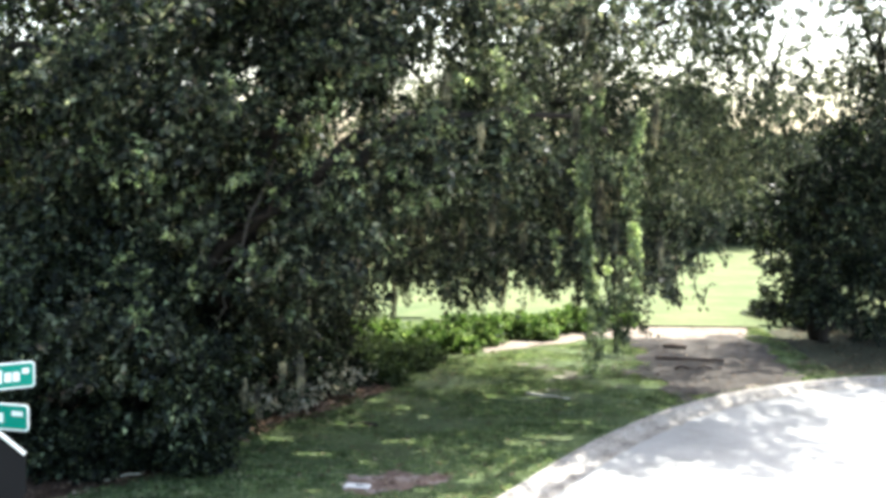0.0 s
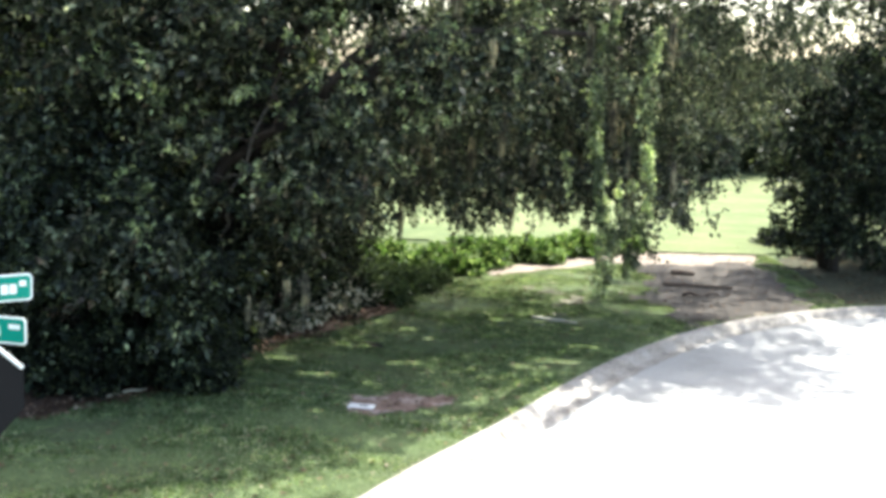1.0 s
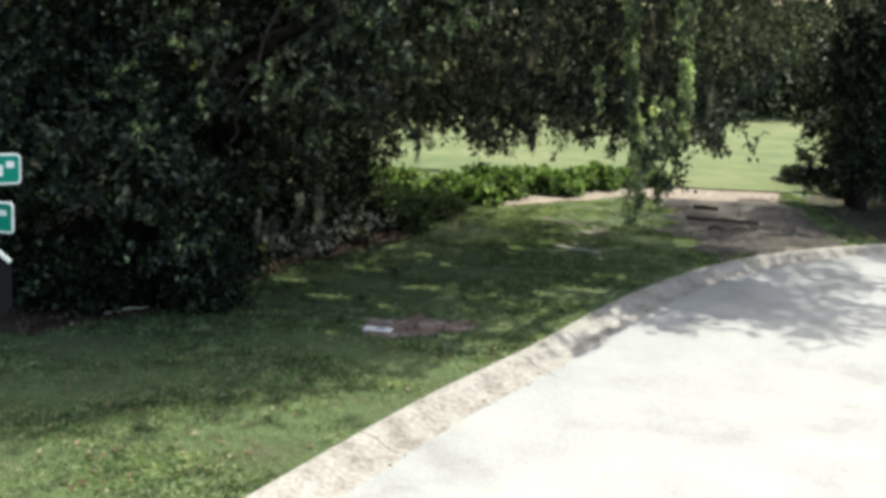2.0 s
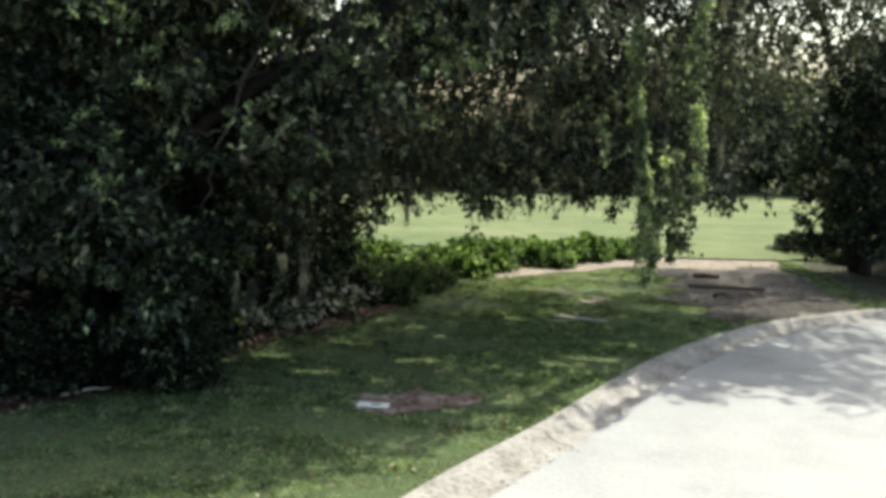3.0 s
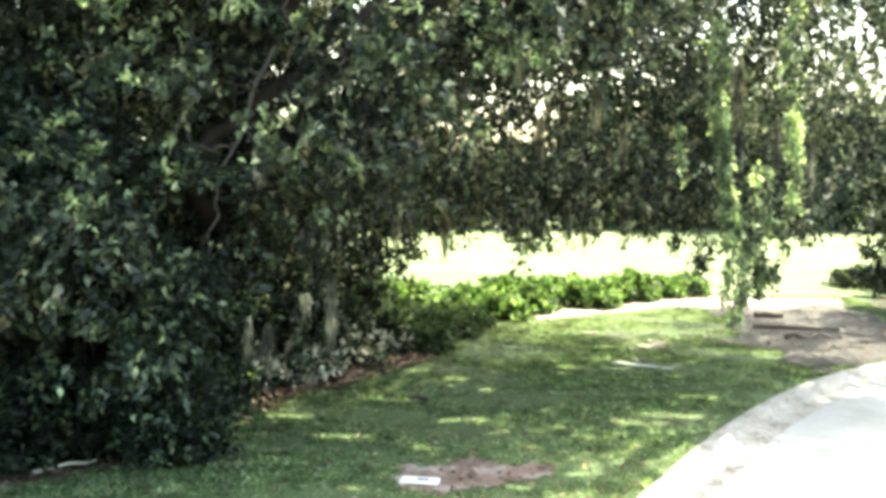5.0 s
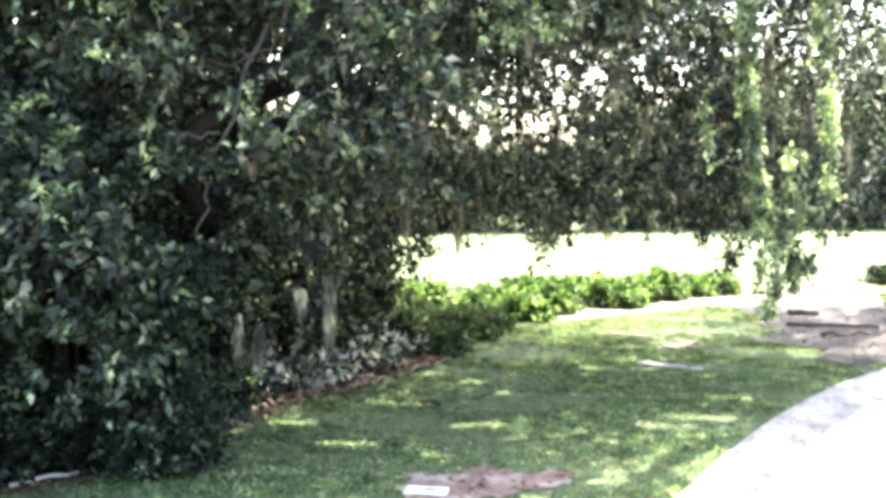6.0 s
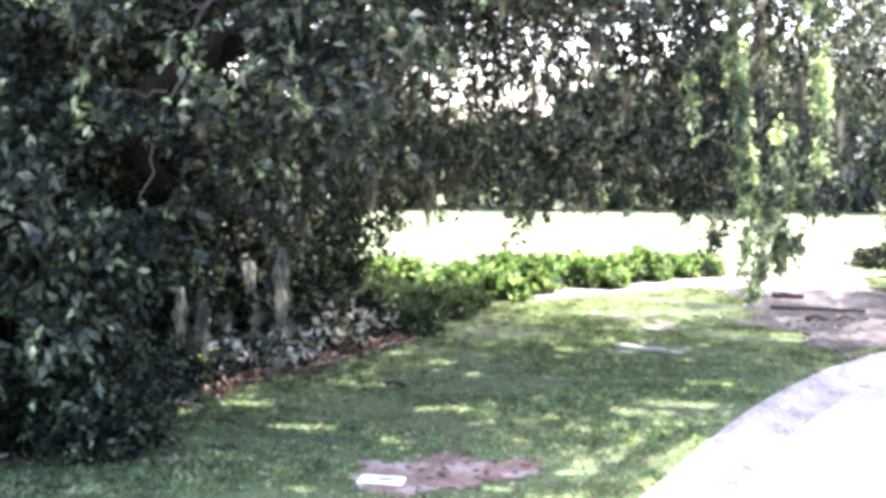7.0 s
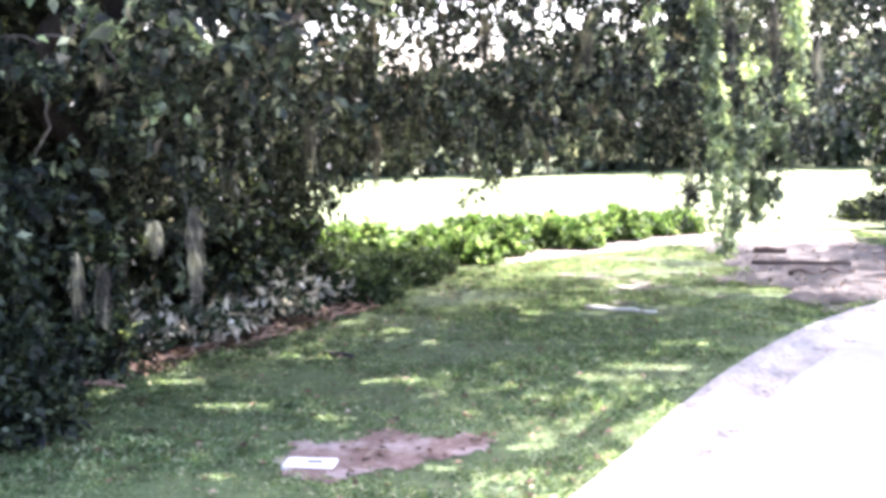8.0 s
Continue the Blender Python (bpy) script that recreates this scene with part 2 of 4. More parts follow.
def tube(points, radii, sides=8, rng=None, rough=0.0):
    """A tapering limb along points, closed at both ends, with an uneven girth."""
    pts = [Vector(p) for p in points]
    verts, faces = [], []
    side = Vector((0.31, 0.77, 0.12))
    for i, p in enumerate(pts):
        d = (pts[min(i + 1, len(pts) - 1)] - pts[max(i - 1, 0)]).normalized()
        u = (side - d * side.dot(d)).normalized()
        v = d.cross(u)
        for k in range(sides):
            a = 2 * math.pi * k / sides
            r = radii[i] * (1 + (rng.uniform(-rough, rough) if rng is not None else 0))
            verts.append(p + (u * math.cos(a) + v * math.sin(a)) * r)
    for i in range(len(pts) - 1):
        for k in range(sides):
            a, b = i * sides + k, i * sides + (k + 1) % sides
            faces.append((a, b, b + sides, a + sides))
    faces.append(tuple(range(sides - 1, -1, -1)))
    faces.append(tuple(range((len(pts) - 1) * sides, len(pts) * sides)))
    return verts, faces


def bend(a, b, n=8, sag=0.0, wobble=0.0, rng=None):
    """A wandering line from a to b; sag lifts (plus) or drops its middle."""
    a, b = Vector(a), Vector(b)
    out = []
    for i in range(n + 1):
        t = i / n
        p = a.lerp(b, t)
        p.z += sag * 4 * t * (1 - t)
        if rng is not None and 0 < i < n:
            p += Vector(rng.normal(0, wobble, 3))
        out.append(p)
    return out


def unit(a):
    return a / np.maximum(np.linalg.norm(a, axis=-1, keepdims=True), 1e-9)


def leaf_arrays(base, way, normal, length, width):
    """Folded pointed leaves, one quad each: base, side, tip, side."""
    way = unit(way)
    across = unit(np.cross(way, normal))
    up = np.cross(across, way)
    mid = base + way * (length * 0.45)[:, None]
    lift = up * (width * 0.22)[:, None]
    half = across * (width * 0.5)[:, None]
    v = np.stack([base, mid + half + lift, base + way * length[:, None] - up * (length * 0.12)[:, None], mid - half + lift], 1)
    n = len(base)
    return v.reshape(-1, 3), np.arange(n * 4).reshape(n, 4)


def spray_leaves(rng, start, way, reach, count, size, droop=0.35, spread=0.45, loose=0.055):
    """Leaves along drooping twigs that begin at start and go along way."""
    n = len(start)
    t = rng.uniform(0.05, 1.0, (n, count))
    reach = np.broadcast_to(reach, (n,))
    way = unit(way)
    pos = start[:, None] + way[:, None] * (t * reach[:, None])[..., None]
    pos[..., 2] -= droop * t**2 * reach[:, None]
    pos += rng.normal(0, 1, pos.shape) * (loose * reach[:, None, None])
    d = way[:, None] * 0.6 + rng.normal(0, spread, pos.shape)
    d[..., 2] -= 0.35 * droop
    nrm = rng.normal(0, 0.7, pos.shape)
    nrm[..., 2] += 0.8
    length = rng.uniform(0.65, 1.35, (n, count)) * size
    width = length * rng.uniform(0.38, 0.58, (n, count))
    return leaf_arrays(pos.reshape(-1, 3), d.reshape(-1, 3), nrm.reshape(-1, 3), length.ravel(), width.ravel())


def joined(pieces):
    v, f, k = [], [], 0
    for a, b in pieces:
        v.append(a), f.append(b + k)
        k += len(a)
    return np.concatenate(v), np.concatenate(f)


# dark gaps between the boughs, in which limbs show: centre and radii
GAPS = (((-3.45, 12.7, 2.95), (0.30, 1.3, 0.27)), ((-2.95, 12.9, 2.15), (0.36, 1.4, 0.28)), ((-2.6, 13.2, 3.38), (0.26, 1.7, 0.42)), ((-1.9, 13.6, 4.3), (0.2, 1.6, 0.22)), ((-4.6, 13.6, 2.3), (0.3, 1.3, 0.3)), ((-3.36, 14.1, 2.05), (0.32, 1.2, 0.30)), ((-2.9, 13.5, 2.9), (0.26, 1.0, 0.30)))
# long hollows that lead in under the boughs, and holes through to the sky: two ends, radius, height
for a, b, r, h in (((-4.2, 11.6, 1.2), (-4.85, 13.6, 0.95), 0.34, 0.24), ((-3.62, 12.0, 1.12), (-4.2, 13.6, 0.95), 0.24, 0.2), ((-2.62, 12.0, 2.08), (-3.5, 14.5, 2.02), 0.19, 0.26), ((-2.58, 12.0, 2.72), (-3.45, 14.5, 2.9), 0.20, 0.20), ((-2.30, 12.9, 2.97), (-2.95, 15.3, 3.2), 0.15, 0.24), ((-1.90, 13.6, 2.75), (-3.1, 20.0, 3.15), 0.13, 0.12), ((-1.40, 14.6, 2.85), (-2.0, 20.0, 3.2), 0.12, 0.11), ((-2.4, 13.6, 3.03), (-3.5, 18.0, 3.45), 0.10, 0.13)):
    for k in np.linspace(0, 1, max(4, int((b[1] - a[1]) / 0.45))):
        GAPS += ((tuple(np.array(a) * (1 - k) + np.array(b) * k), (r, 0.42, h)),)


def open_gaps(v, f, at=(0, 0, 0)):
    """Leave out the leaves, four corners each, that would fill a gap."""
    mid = v.reshape(-1, 4, 3).mean(1) + np.array(at)
    keep = np.ones(len(mid), bool)
    for c, r in GAPS:
        q = (mid - np.array(c)) / np.array(r)
        keep &= (q ** 2).sum(1) + 0.25 * np.sin(mid[:, 0] * 23) * np.sin(mid[:, 2] * 19) > 1
    v = v.reshape(-1, 4, 3)[keep].reshape(-1, 3)
    return v, np.arange(len(v)).reshape(-1, 4)


# spots of sun on the lawn, for which the crown above has small holes: centre and half-widths
FLECKS = [(-1.96, 14.36, 0.36, 0.12), (-1.68, 16.1, 0.32, 0.12), (-0.78, 15.2, 0.34, 0.12), (-0.02, 12.7, 0.26, 0.14), (0.30, 13.3, 0.28, 0.15), (0.70, 13.65, 0.28, 0.14), (1.45, 15.6, 0.5, 0.16), (1.05, 15.2, 0.34, 0.13), (-3.13, 14.74, 0.22, 0.12), (-2.6, 15.1, 0.2, 0.11), (-0.54, 16.73, 0.16, 0.12), (-1.17, 13.99, 0.22, 0.11), (0.67, 18.4, 0.25, 0.14), (-0.9, 17.3, 0.18, 0.13), (1.9, 16.6, 0.3, 0.14), (1.58, 18.4, 0.5, 0.15)]
fleck_rng = random.Random(64)
for _ in range(22):
    FLECKS.append((fleck_rng.uniform(0.9, 4.3), fleck_rng.uniform(18.8, 22.6), fleck_rng.uniform(0.14, 0.32), fleck_rng.uniform(0.12, 0.2)))
for _ in range(26):
    FLECKS.append((fleck_rng.uniform(-2.6, 2.0), fleck_rng.uniform(12.6, 18.4), fleck_rng.uniform(0.09, 0.18), fleck_rng.uniform(0.07, 0.11)))


def let_sun_in(v, f):
    """Leave out the leaves, four corners each, that would shade a spot of sun."""
    mid = v.reshape(-1, 4, 3).mean(1)
    fx, fy = mid[:, 0] - 0.306 * mid[:, 2], mid[:, 1] - 0.572 * mid[:, 2]
    keep = np.ones(len(mid), bool)
    for x, y, a, b in FLECKS:
        keep &= ((fx - x) / a) ** 2 + ((fy - y) / b) ** 2 + 0.3 * np.sin(fx * 31 + y * 9) * np.sin(fy * 37 + x * 7) > 0.85
    v = v.reshape(-1, 4, 3)[keep].reshape(-1, 3)
    return v, np.arange(len(v)).reshape(-1, 4)


def clump_leaves(rng, centre, radius, sprays, count, size, droop=0.35, hollow=0.45, reach=0.5):
    """A clump of foliage: twigs that point outwards from an uneven ball."""
    d = unit(rng.normal(0, 1, (sprays, 3)))
    r = rng.uniform(hollow, 1.0, (sprays, 1)) ** 0.6
    start = np.array(centre) + d * r * np.array(radius) * rng.uniform(0.75, 1.15, (sprays, 1))
    way = d + rng.normal(0, 0.45, d.shape)
    return spray_leaves(rng, start, way, rng.uniform(0.6, 1.3, sprays) * reach, count, size, droop)


def moss_clump(rng, top, length, girth, strands=70):
    """A hanging beard of thin grey strands, widest a third of the way down, that thins to a ragged point."""
    pieces = []
    n = 7
    t = np.linspace(0, 1, n)
    for _ in range(strands):
        off = rng.normal(0, girth * 0.6, 2)
        ln = length * rng.uniform(0.25, 1.0)
        begin = rng.uniform(-0.12, 0.30) * length
        z = -begin - (ln - begin * 0.5) * t
        k = np.interp(t, [0, 0.25, 1], [0.7, 1.0, 0.12])
        x = off[0] * k + np.cumsum(rng.normal(0, 0.010, n))
        y = off[1] * k + np.cumsum(rng.normal(0, 0.010, n))
        w = 0.0065 * (1 - 0.7 * t)
        a = rng.uniform(0, math.pi)
        c = np.stack([x, y, z], 1) + np.array(top)
        o = np.stack([np.cos(a) * w, np.sin(a) * w, 0 * w], 1)
        v = np.concatenate([c - o, c + o])
        i = np.arange(n - 1)
        pieces.append((v, np.stack([i, i + 1, i + 1 + n, i + n], 1)))
    return joined(pieces)


# ---- plan: the kerb lines, the bed and the path ----
KERB = [(-30, -53), (-11.2, -12.5), (-6.35, -2.0), (-3.1, 5.2), (-1.67, 8.3), (-0.5, 10.72), (0.55, 12.6), (1.75, 14.95), (2.85, 16.75), (4.05, 18.3), (5.4, 19.55), (7.0, 20.6), (8.9, 21.3), (12, 22.0), (20, 23.0), (60, 26)]
FAR_KERB = [(60, 15.5), (22, 12.6), (15.5, 11.4), (12.0, 9.0), (9.8, 5.0), (5.2, -5.0), (0.0, -16.4), (-17, -53)]


def spline(pts, n=8):
    out = []
    p = [np.array(q, float) for q in pts]
    for i in range(len(p) - 1):
        a, b, c, d = p[max(i - 1, 0)], p[i], p[i + 1], p[min(i + 2, len(p) - 1)]
        k1, k2 = np.linalg.norm(c - b), np.linalg.norm(c - b)
        m1 = (c - a) / max(np.linalg.norm(c - a), 1e-6) * k1
        m2 = (d - b) / max(np.linalg.norm(d - b), 1e-6) * k2
        for t in np.arange(n) / n:
            out.append((2 * t**3 - 3 * t**2 + 1) * b + (t**3 - 2 * t**2 + t) * m1 + (3 * t**2 - 2 * t**3) * c + (t**3 - t**2) * m2)
    out.append(p[-1])
    return np.array(out)


def signed(line, x, y):
    """Distance to a line, plus on its right-hand side."""
    best, sign = np.full(x.shape, 1e9), np.zeros(x.shape)
    for a, b in zip(line[:-1], line[1:]):
        d = b - a
        t = np.clip(((x - a[0]) * d[0] + (y - a[1]) * d[1]) / (d @ d), 0, 1)
        qx, qy = a[0] + t * d[0], a[1] + t * d[1]
        r = np.hypot(x - qx, y - qy)
        s = np.where((x - a[0]) * d[1] - (y - a[1]) * d[0] > 0, 1.0, -1.0)
        near = r < best
        best, sign = np.where(near, r, best), np.where(near, s, sign)
    return best * sign


def inside(poly, x, y):
    ok = np.zeros(x.shape, bool)
    for (ax, ay), (bx, by) in zip(poly, poly[1:] + poly[:1]):
        cross = (ay > y) != (by > y)
        ok ^= cross & (x < (bx - ax) * (y - ay) / (by - ay + 1e-12) + ax)
    return ok


KL, FL = spline(KERB), spline(FAR_KERB)
WOOD_BED = [(-30, 9), (-8.0, 11.2), (-4.85, 12.0), (-3.9, 13.2), (-3.3, 15.0), (-2.65, 16.2), (-2.05, 17.3), (-1.35, 18.7), (-1.15, 19.9), (-1.3, 21.2), (-1.5, 22.8), (-1.8, 24.0), (-4, 24.6), (-30, 27)]
DIRT_PATH = [(4.0, 18.6), (6.3, 20.4), (6.7, 22.6), (6.8, 25.6), (7.5, 28.2), (9.5, 29.0), (7.6, 29.3), (5.6, 28.2), (4.0, 27.2), (2.6, 25.7), (1.0, 24.1), (0.4, 22.7), (1.2, 23.3), (2.5, 24.4), (3.6, 25.0), (4.2, 24.1), (4.0, 22.4), (3.8, 21.0)]


def wob(x, y, s, k):
    """Cheap waviness for outlines."""
    return k * (np.sin(x * s + 1.3 * np.sin(y * s * 0.7)) + np.sin(y * s * 1.31 + 1.7 * np.sin(x * s * 0.83 + 2)) * 0.8)


def relief(x, y):
    """Height of the ground: lawn near zero, road bed lower."""
    s = np.minimum(signed(KL, x, y), signed(FL, x, y))
    k = np.clip((s - 0.06) / 0.22, 0, 1)
    z = 0.012 * np.sin(x * 1.7 + np.sin(y * 1.1)) * np.sin(y * 1.3 + 0.6) * np.clip(-s / 0.6, 0, 1)
    return z * (1 - k) - 0.15 * k


def grid_sheet(xs, ys, keep=None, lift=0.0):
    gx, gy = np.meshgrid(xs, ys)
    gz = relief(gx, gy) + lift
    v = np.stack([gx, gy, gz], -1).reshape(-1, 3)
    nx, ny = len(xs), len(ys)
    i, j = np.meshgrid(np.arange(nx - 1), np.arange(ny - 1))
    a = (j * nx + i).ravel()
    f = np.stack([a, a + 1, a + 1 + nx, a + nx], 1)
    if keep is not None:
        c = v[f].mean(1)
        f = f[keep(c[:, 0], c[:, 1])]
        used, inv = np.unique(f, return_inverse=True)
        v, f = v[used], inv.reshape(f.shape)
    return v, f


far = np.array([1.0, 3, 8, 20, 50, 120, 300, 700, 1500])
xs = np.concatenate([-13 - far[::-1], np.arange(-13, 16.01, 0.15), 16 + far])
ys = np.concatenate([-9 - far[::-1], np.arange(-9, 32.01, 0.15), np.arange(32.5, 64, 0.5), 64 + far])
ground = new("ground", to_mesh("ground", *grid_sheet(xs, ys), SOIL, True))
tagged(ground, "shaded mown lawn with worn patches beside the road", "lawn", kind="structure")

# the sunlit meadow behind the path
mx, my = np.concatenate([[-200, -100, -50], np.arange(-24, 40.1, 0.5), [60, 100, 200]]), np.concatenate([np.arange(25, 64, 0.4), [80, 120, 300]])
meadow = new("meadow", to_mesh("meadow", *grid_sheet(mx, my, lambda x, y: y > 27.2 + wob(x, y, 0.9, 0.35) + np.where(x > 8.5, 1.2, 0), 0.05), FIELD, True))
tagged(meadow, "bright sunlit pale green meadow behind the trees", "meadow", kind="structure")

bed = new("wood_bed", to_mesh("wood_bed", *grid_sheet(np.arange(-30, 1.5, 0.09), np.arange(9, 27.2, 0.09), lambda x, y: inside(WOOD_BED, x + wob(x, y, 3.1, 0.09) + wob(x, y, 9.0, 0.05), y + wob(y, x, 3.4, 0.08)), 0.010), MULCH, True))
tagged(bed, "dark brown leaf mulch under the trees", "planting bed", kind="structure")
path = new("dirt_path", to_mesh("dirt_path", *grid_sheet(np.arange(0, 10.5, 0.08), np.arange(19, 30.6, 0.08), lambda x, y: inside(DIRT_PATH, x + wob(x, y, 2.3, 0.12) + wob(x, y, 8.0, 0.05), y + wob(y, x, 2.7, 0.10)) & (signed(KL, x, y) < 0.02), 0.016), DIRT, True))
tagged(path, "pale sandy dirt path between the lawn and the meadow", "path", kind="structure")

# brown earth, outlined like the trees' shadow, with that shade in its colour
EARTH_AREA = [(3.7, 18.4), (6.6, 20.4), (6.9, 22.6), (6.9, 25.0), (7.0, 26.0), (5.6, 25.3), (4.5, 25.0), (3.7, 24.9), (3.9, 23.6), (3.7, 22.3), (3.4, 21.0), (3.9, 19.8)]
earth = new("shaded_earth", to_mesh("shaded_earth", *grid_sheet(np.arange(2.8, 7.6, 0.07), np.arange(18.2, 26.6, 0.07), lambda x, y: inside(EARTH_AREA, x + wob(x, y, 2.9, 0.16) + wob(x, y, 8.5, 0.10), y + wob(y, x, 3.1, 0.14)) & (signed(KL, x, y) < 0.02), 0.024), SHADED_EARTH, True))
tagged(earth, "brown earth, darkened for tree shade, where the path meets the road", "bare earth", kind="structure")

# dark sheet: the trees' shade on the verge is put into its colour
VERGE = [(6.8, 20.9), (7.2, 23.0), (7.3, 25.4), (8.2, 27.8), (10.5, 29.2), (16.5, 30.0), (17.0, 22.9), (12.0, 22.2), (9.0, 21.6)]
verge = new("verge", to_mesh("verge", *grid_sheet(np.arange(6.3, 17.2, 0.10), np.arange(20.5, 30.4, 0.10), lambda x, y: inside(VERGE, x + wob(x, y, 2.7, 0.12) + wob(x, y, 8.3, 0.07), y + wob(y, x, 3.3, 0.10)) & (signed(KL, x, y) < -0.08), 0.009), SHADED_TURF, True))
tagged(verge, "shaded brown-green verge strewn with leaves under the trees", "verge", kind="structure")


def worn_spot(x, y):
    """Thin, sandy spots in the lawn before the dirt path."""
    near = ((x - 2.0) / 1.5) ** 2 + ((y - 20.6) / 2.2) ** 2
    return wob(x, y, 4.3, 0.5) + wob(y, x, 9.7, 0.35) > 0.38 + 1.1 * near


worn = new("worn_ground", to_mesh("worn_ground", *grid_sheet(np.arange(0.2, 4.0, 0.05), np.arange(18.0, 23.4, 0.05), worn_spot, 0.012), WORN, True))
tagged(worn, "thin sandy spots worn into the lawn", "bare earth", kind="structure")

# the road between the two kerbs
inner = [(p + 0.462 * np.array([d[1], -d[0]]) / np.linalg.norm(d)) for p, d in zip(KL, np.gradient(KL, axis=0))]
outer = [(p + 0.44 * np.array([d[1], -d[0]]) / np.linalg.norm(d)) for p, d in zip(FL, np.gradient(FL, axis=0))]
bm = bmesh.new()
bmesh.ops.triangulate(bm, faces=[bm.faces.new([bm.verts.new((p[0], p[1], -0.088)) for p in inner + outer][::-1])])
bmesh.ops.recalc_face_normals(bm, faces=bm.faces)
if sum(f.normal.z for f in bm.faces) < 0:
    bmesh.ops.reverse_faces(bm, faces=bm.faces)
road = part("road", bm, ROAD)
tagged(road, "pale worn asphalt road glaring in the sun", "road", kind="structure")


def kerb_run(line, name, step=3.0):
    """A rolled concrete kerb in cast lengths with open joints."""
    top = thing(name, "pale rolled concrete kerb between lawn and road", "kerb", kind="structure")
    seg = np.linalg.norm(np.diff(line, axis=0), axis=1)
    along = np.r_[0, np.cumsum(seg)]
    profile = [(0.0, -0.16), (0.0, 0.012), (0.02, 0.022), (0.10, 0.020), (0.17, 0.004), (0.25, -0.045), (0.32, -0.074), (0.47, -0.086), (0.47, -0.16)]
    s = 0.0
    while s < along[-1] - 0.1:
        e = min(s + step, along[-1])
        mid = np.array([np.interp((s + e) / 2, along, line[:, 0]), np.interp((s + e) / 2, along, line[:, 1])])
        if np.hypot(mid[0] - 1, mid[1] - 12) > 45:
            s = e
            continue
        ts = np.linspace(s + 0.006, e - 0.006, 9)
        px, py = np.interp(ts, along, line[:, 0]), np.interp(ts, along, line[:, 1])
        dx, dy = np.gradient(px), np.gradient(py)
        ln = np.hypot(dx, dy)
        verts, faces, k = [], [], len(profile)
        for x, y, u, v in zip(px, py, dy / ln, -dx / ln):
            verts += [(x + u * o, y + v * o, z) for o, z in profile]
        for i in range(len(ts) - 1):
            faces += [(i * k + j, i * k + j + 1, (i + 1) * k + j + 1, (i + 1) * k + j) for j in range(k - 1)]
        faces += [tuple(range(k)), tuple(range(len(verts) - 1, len(verts) - k - 1, -1))]
        part("kerb_length", to_mesh("kerb_length", verts, faces, CONCRETE), None, top)
        s = e
    return top


kerb_run(KL, "kerb")
kerb_run(FL, "kerb")

# ---- the great oak ----
rng = np.random.default_rng(7)


def limb(name, pts, r0, r1, parent, material=BARK, sides=9, rough=0.10, label=""):
    radii = [r0 + (r1 - r0) * (i / (len(pts) - 1)) ** 0.8 for i in range(len(pts))]
    return part(name, to_mesh(name, *tube(pts, radii, sides, rng, rough), material, True), None, parent, label)


oak = thing("oak_tree", "great spreading oak with drooping dark foliage and hanging moss", "tree", (-3.6, 16.2, 0))
OX = Vector((-3.6, 16.2, 0))


def local(*pts):
    return [Vector(p) - OX for p in pts]


limb("trunk", local((-3.6, 16.2, -0.1), (-3.62, 16.15, 0.5), (-3.5, 16.0, 1.3), (-3.4, 15.9, 2.2), (-3.2, 15.8, 3.2), (-3.0, 15.9, 4.4), (-2.7, 16.3, 6.0), (-2.4, 16.6, 7.5)), 0.36, 0.10, oak, rough=0.13)
limb("limb", local(*bend((-3.4, 15.9, 2.3), (-0.6, 15.0, 4.6), 8, 0.15, 0.08, rng)), 0.16, 0.06, oak)
limb("limb", local(*bend((-0.9, 15.1, 4.4), (2.2, 16.2, 4.6), 8, 0.3, 0.08, rng)), 0.08, 0.03, oak)
limb("limb", local(*bend((-3.2, 15.9, 3.2), (0.8, 19.0, 5.2), 9, 0.5, 0.1, rng)), 0.18, 0.06, oak)
limb("limb", local(*bend((0.8, 19.0, 5.2), (3.4, 22.5, 4.2), 8, 0.4, 0.1, rng)), 0.06, 0.03, oak)
limb("limb", local(*bend((-3.2, 15.9, 3.4), (-6.5, 15.0, 5.6), 8, 0.4, 0.1, rng)), 0.17, 0.05, oak)
limb("limb", local(*bend((-3.1, 15.9, 4.0), (-1.5, 20.5, 6.0), 8, 0.4, 0.1, rng)), 0.15, 0.05, oak)
limb("limb", local(*bend((-1.5, 20.5, 6.0), (0.5, 24.5, 4.2), 8, 0.4, 0.1, rng)), 0.06, 0.025, oak)
limb("limb", local(*bend((-2.9, 15.9, 4.6), (-2.2, 13.0, 6.2), 8, 0.3, 0.1, rng)), 0.12, 0.04, oak)


FRONT = ([-6.5, -4.9, -4.2, -2.4, -1.4, 0.0, 1.2, 2.2, 3.2, 4.0, 4.8], [13.6, 13.0, 11.9, 12.7, 13.3, 14.0, 14.4, 15.0, 16.2, 17.6, 19.5])


def roof_height(x, y):
    """Height of the crown's outer skin over the plan, below zero outside it."""
    near = np.interp(x, *FRONT)
    t = np.clip((y - near) / (25.0 - near), 0, 1)
    rise = np.clip(t * 6, 0, 1) ** 0.27 * np.sqrt(np.clip(1 - ((t - 0.25) / 0.75) ** 2, 0, 1) * (t > 0.25) + (t <= 0.25))
    steep = (8.6 + 2.6 * np.clip((t - 0.06) * 6, 0, 1)) * rise
    sloping = np.minimum(steep, 4.5 + (y - near) * 1.5)
    k = np.clip((x - 0.5) / 1.2, 0, 1)
    return np.minimum(steep * (1 - k) + sloping * k, 11.2 - 1.6 * np.clip(x - 0.3, 0, 9)) * np.sqrt(np.clip(1 - (np.clip(x + 1.0, 0, 9) / 5.7) ** 2, 0, 1))


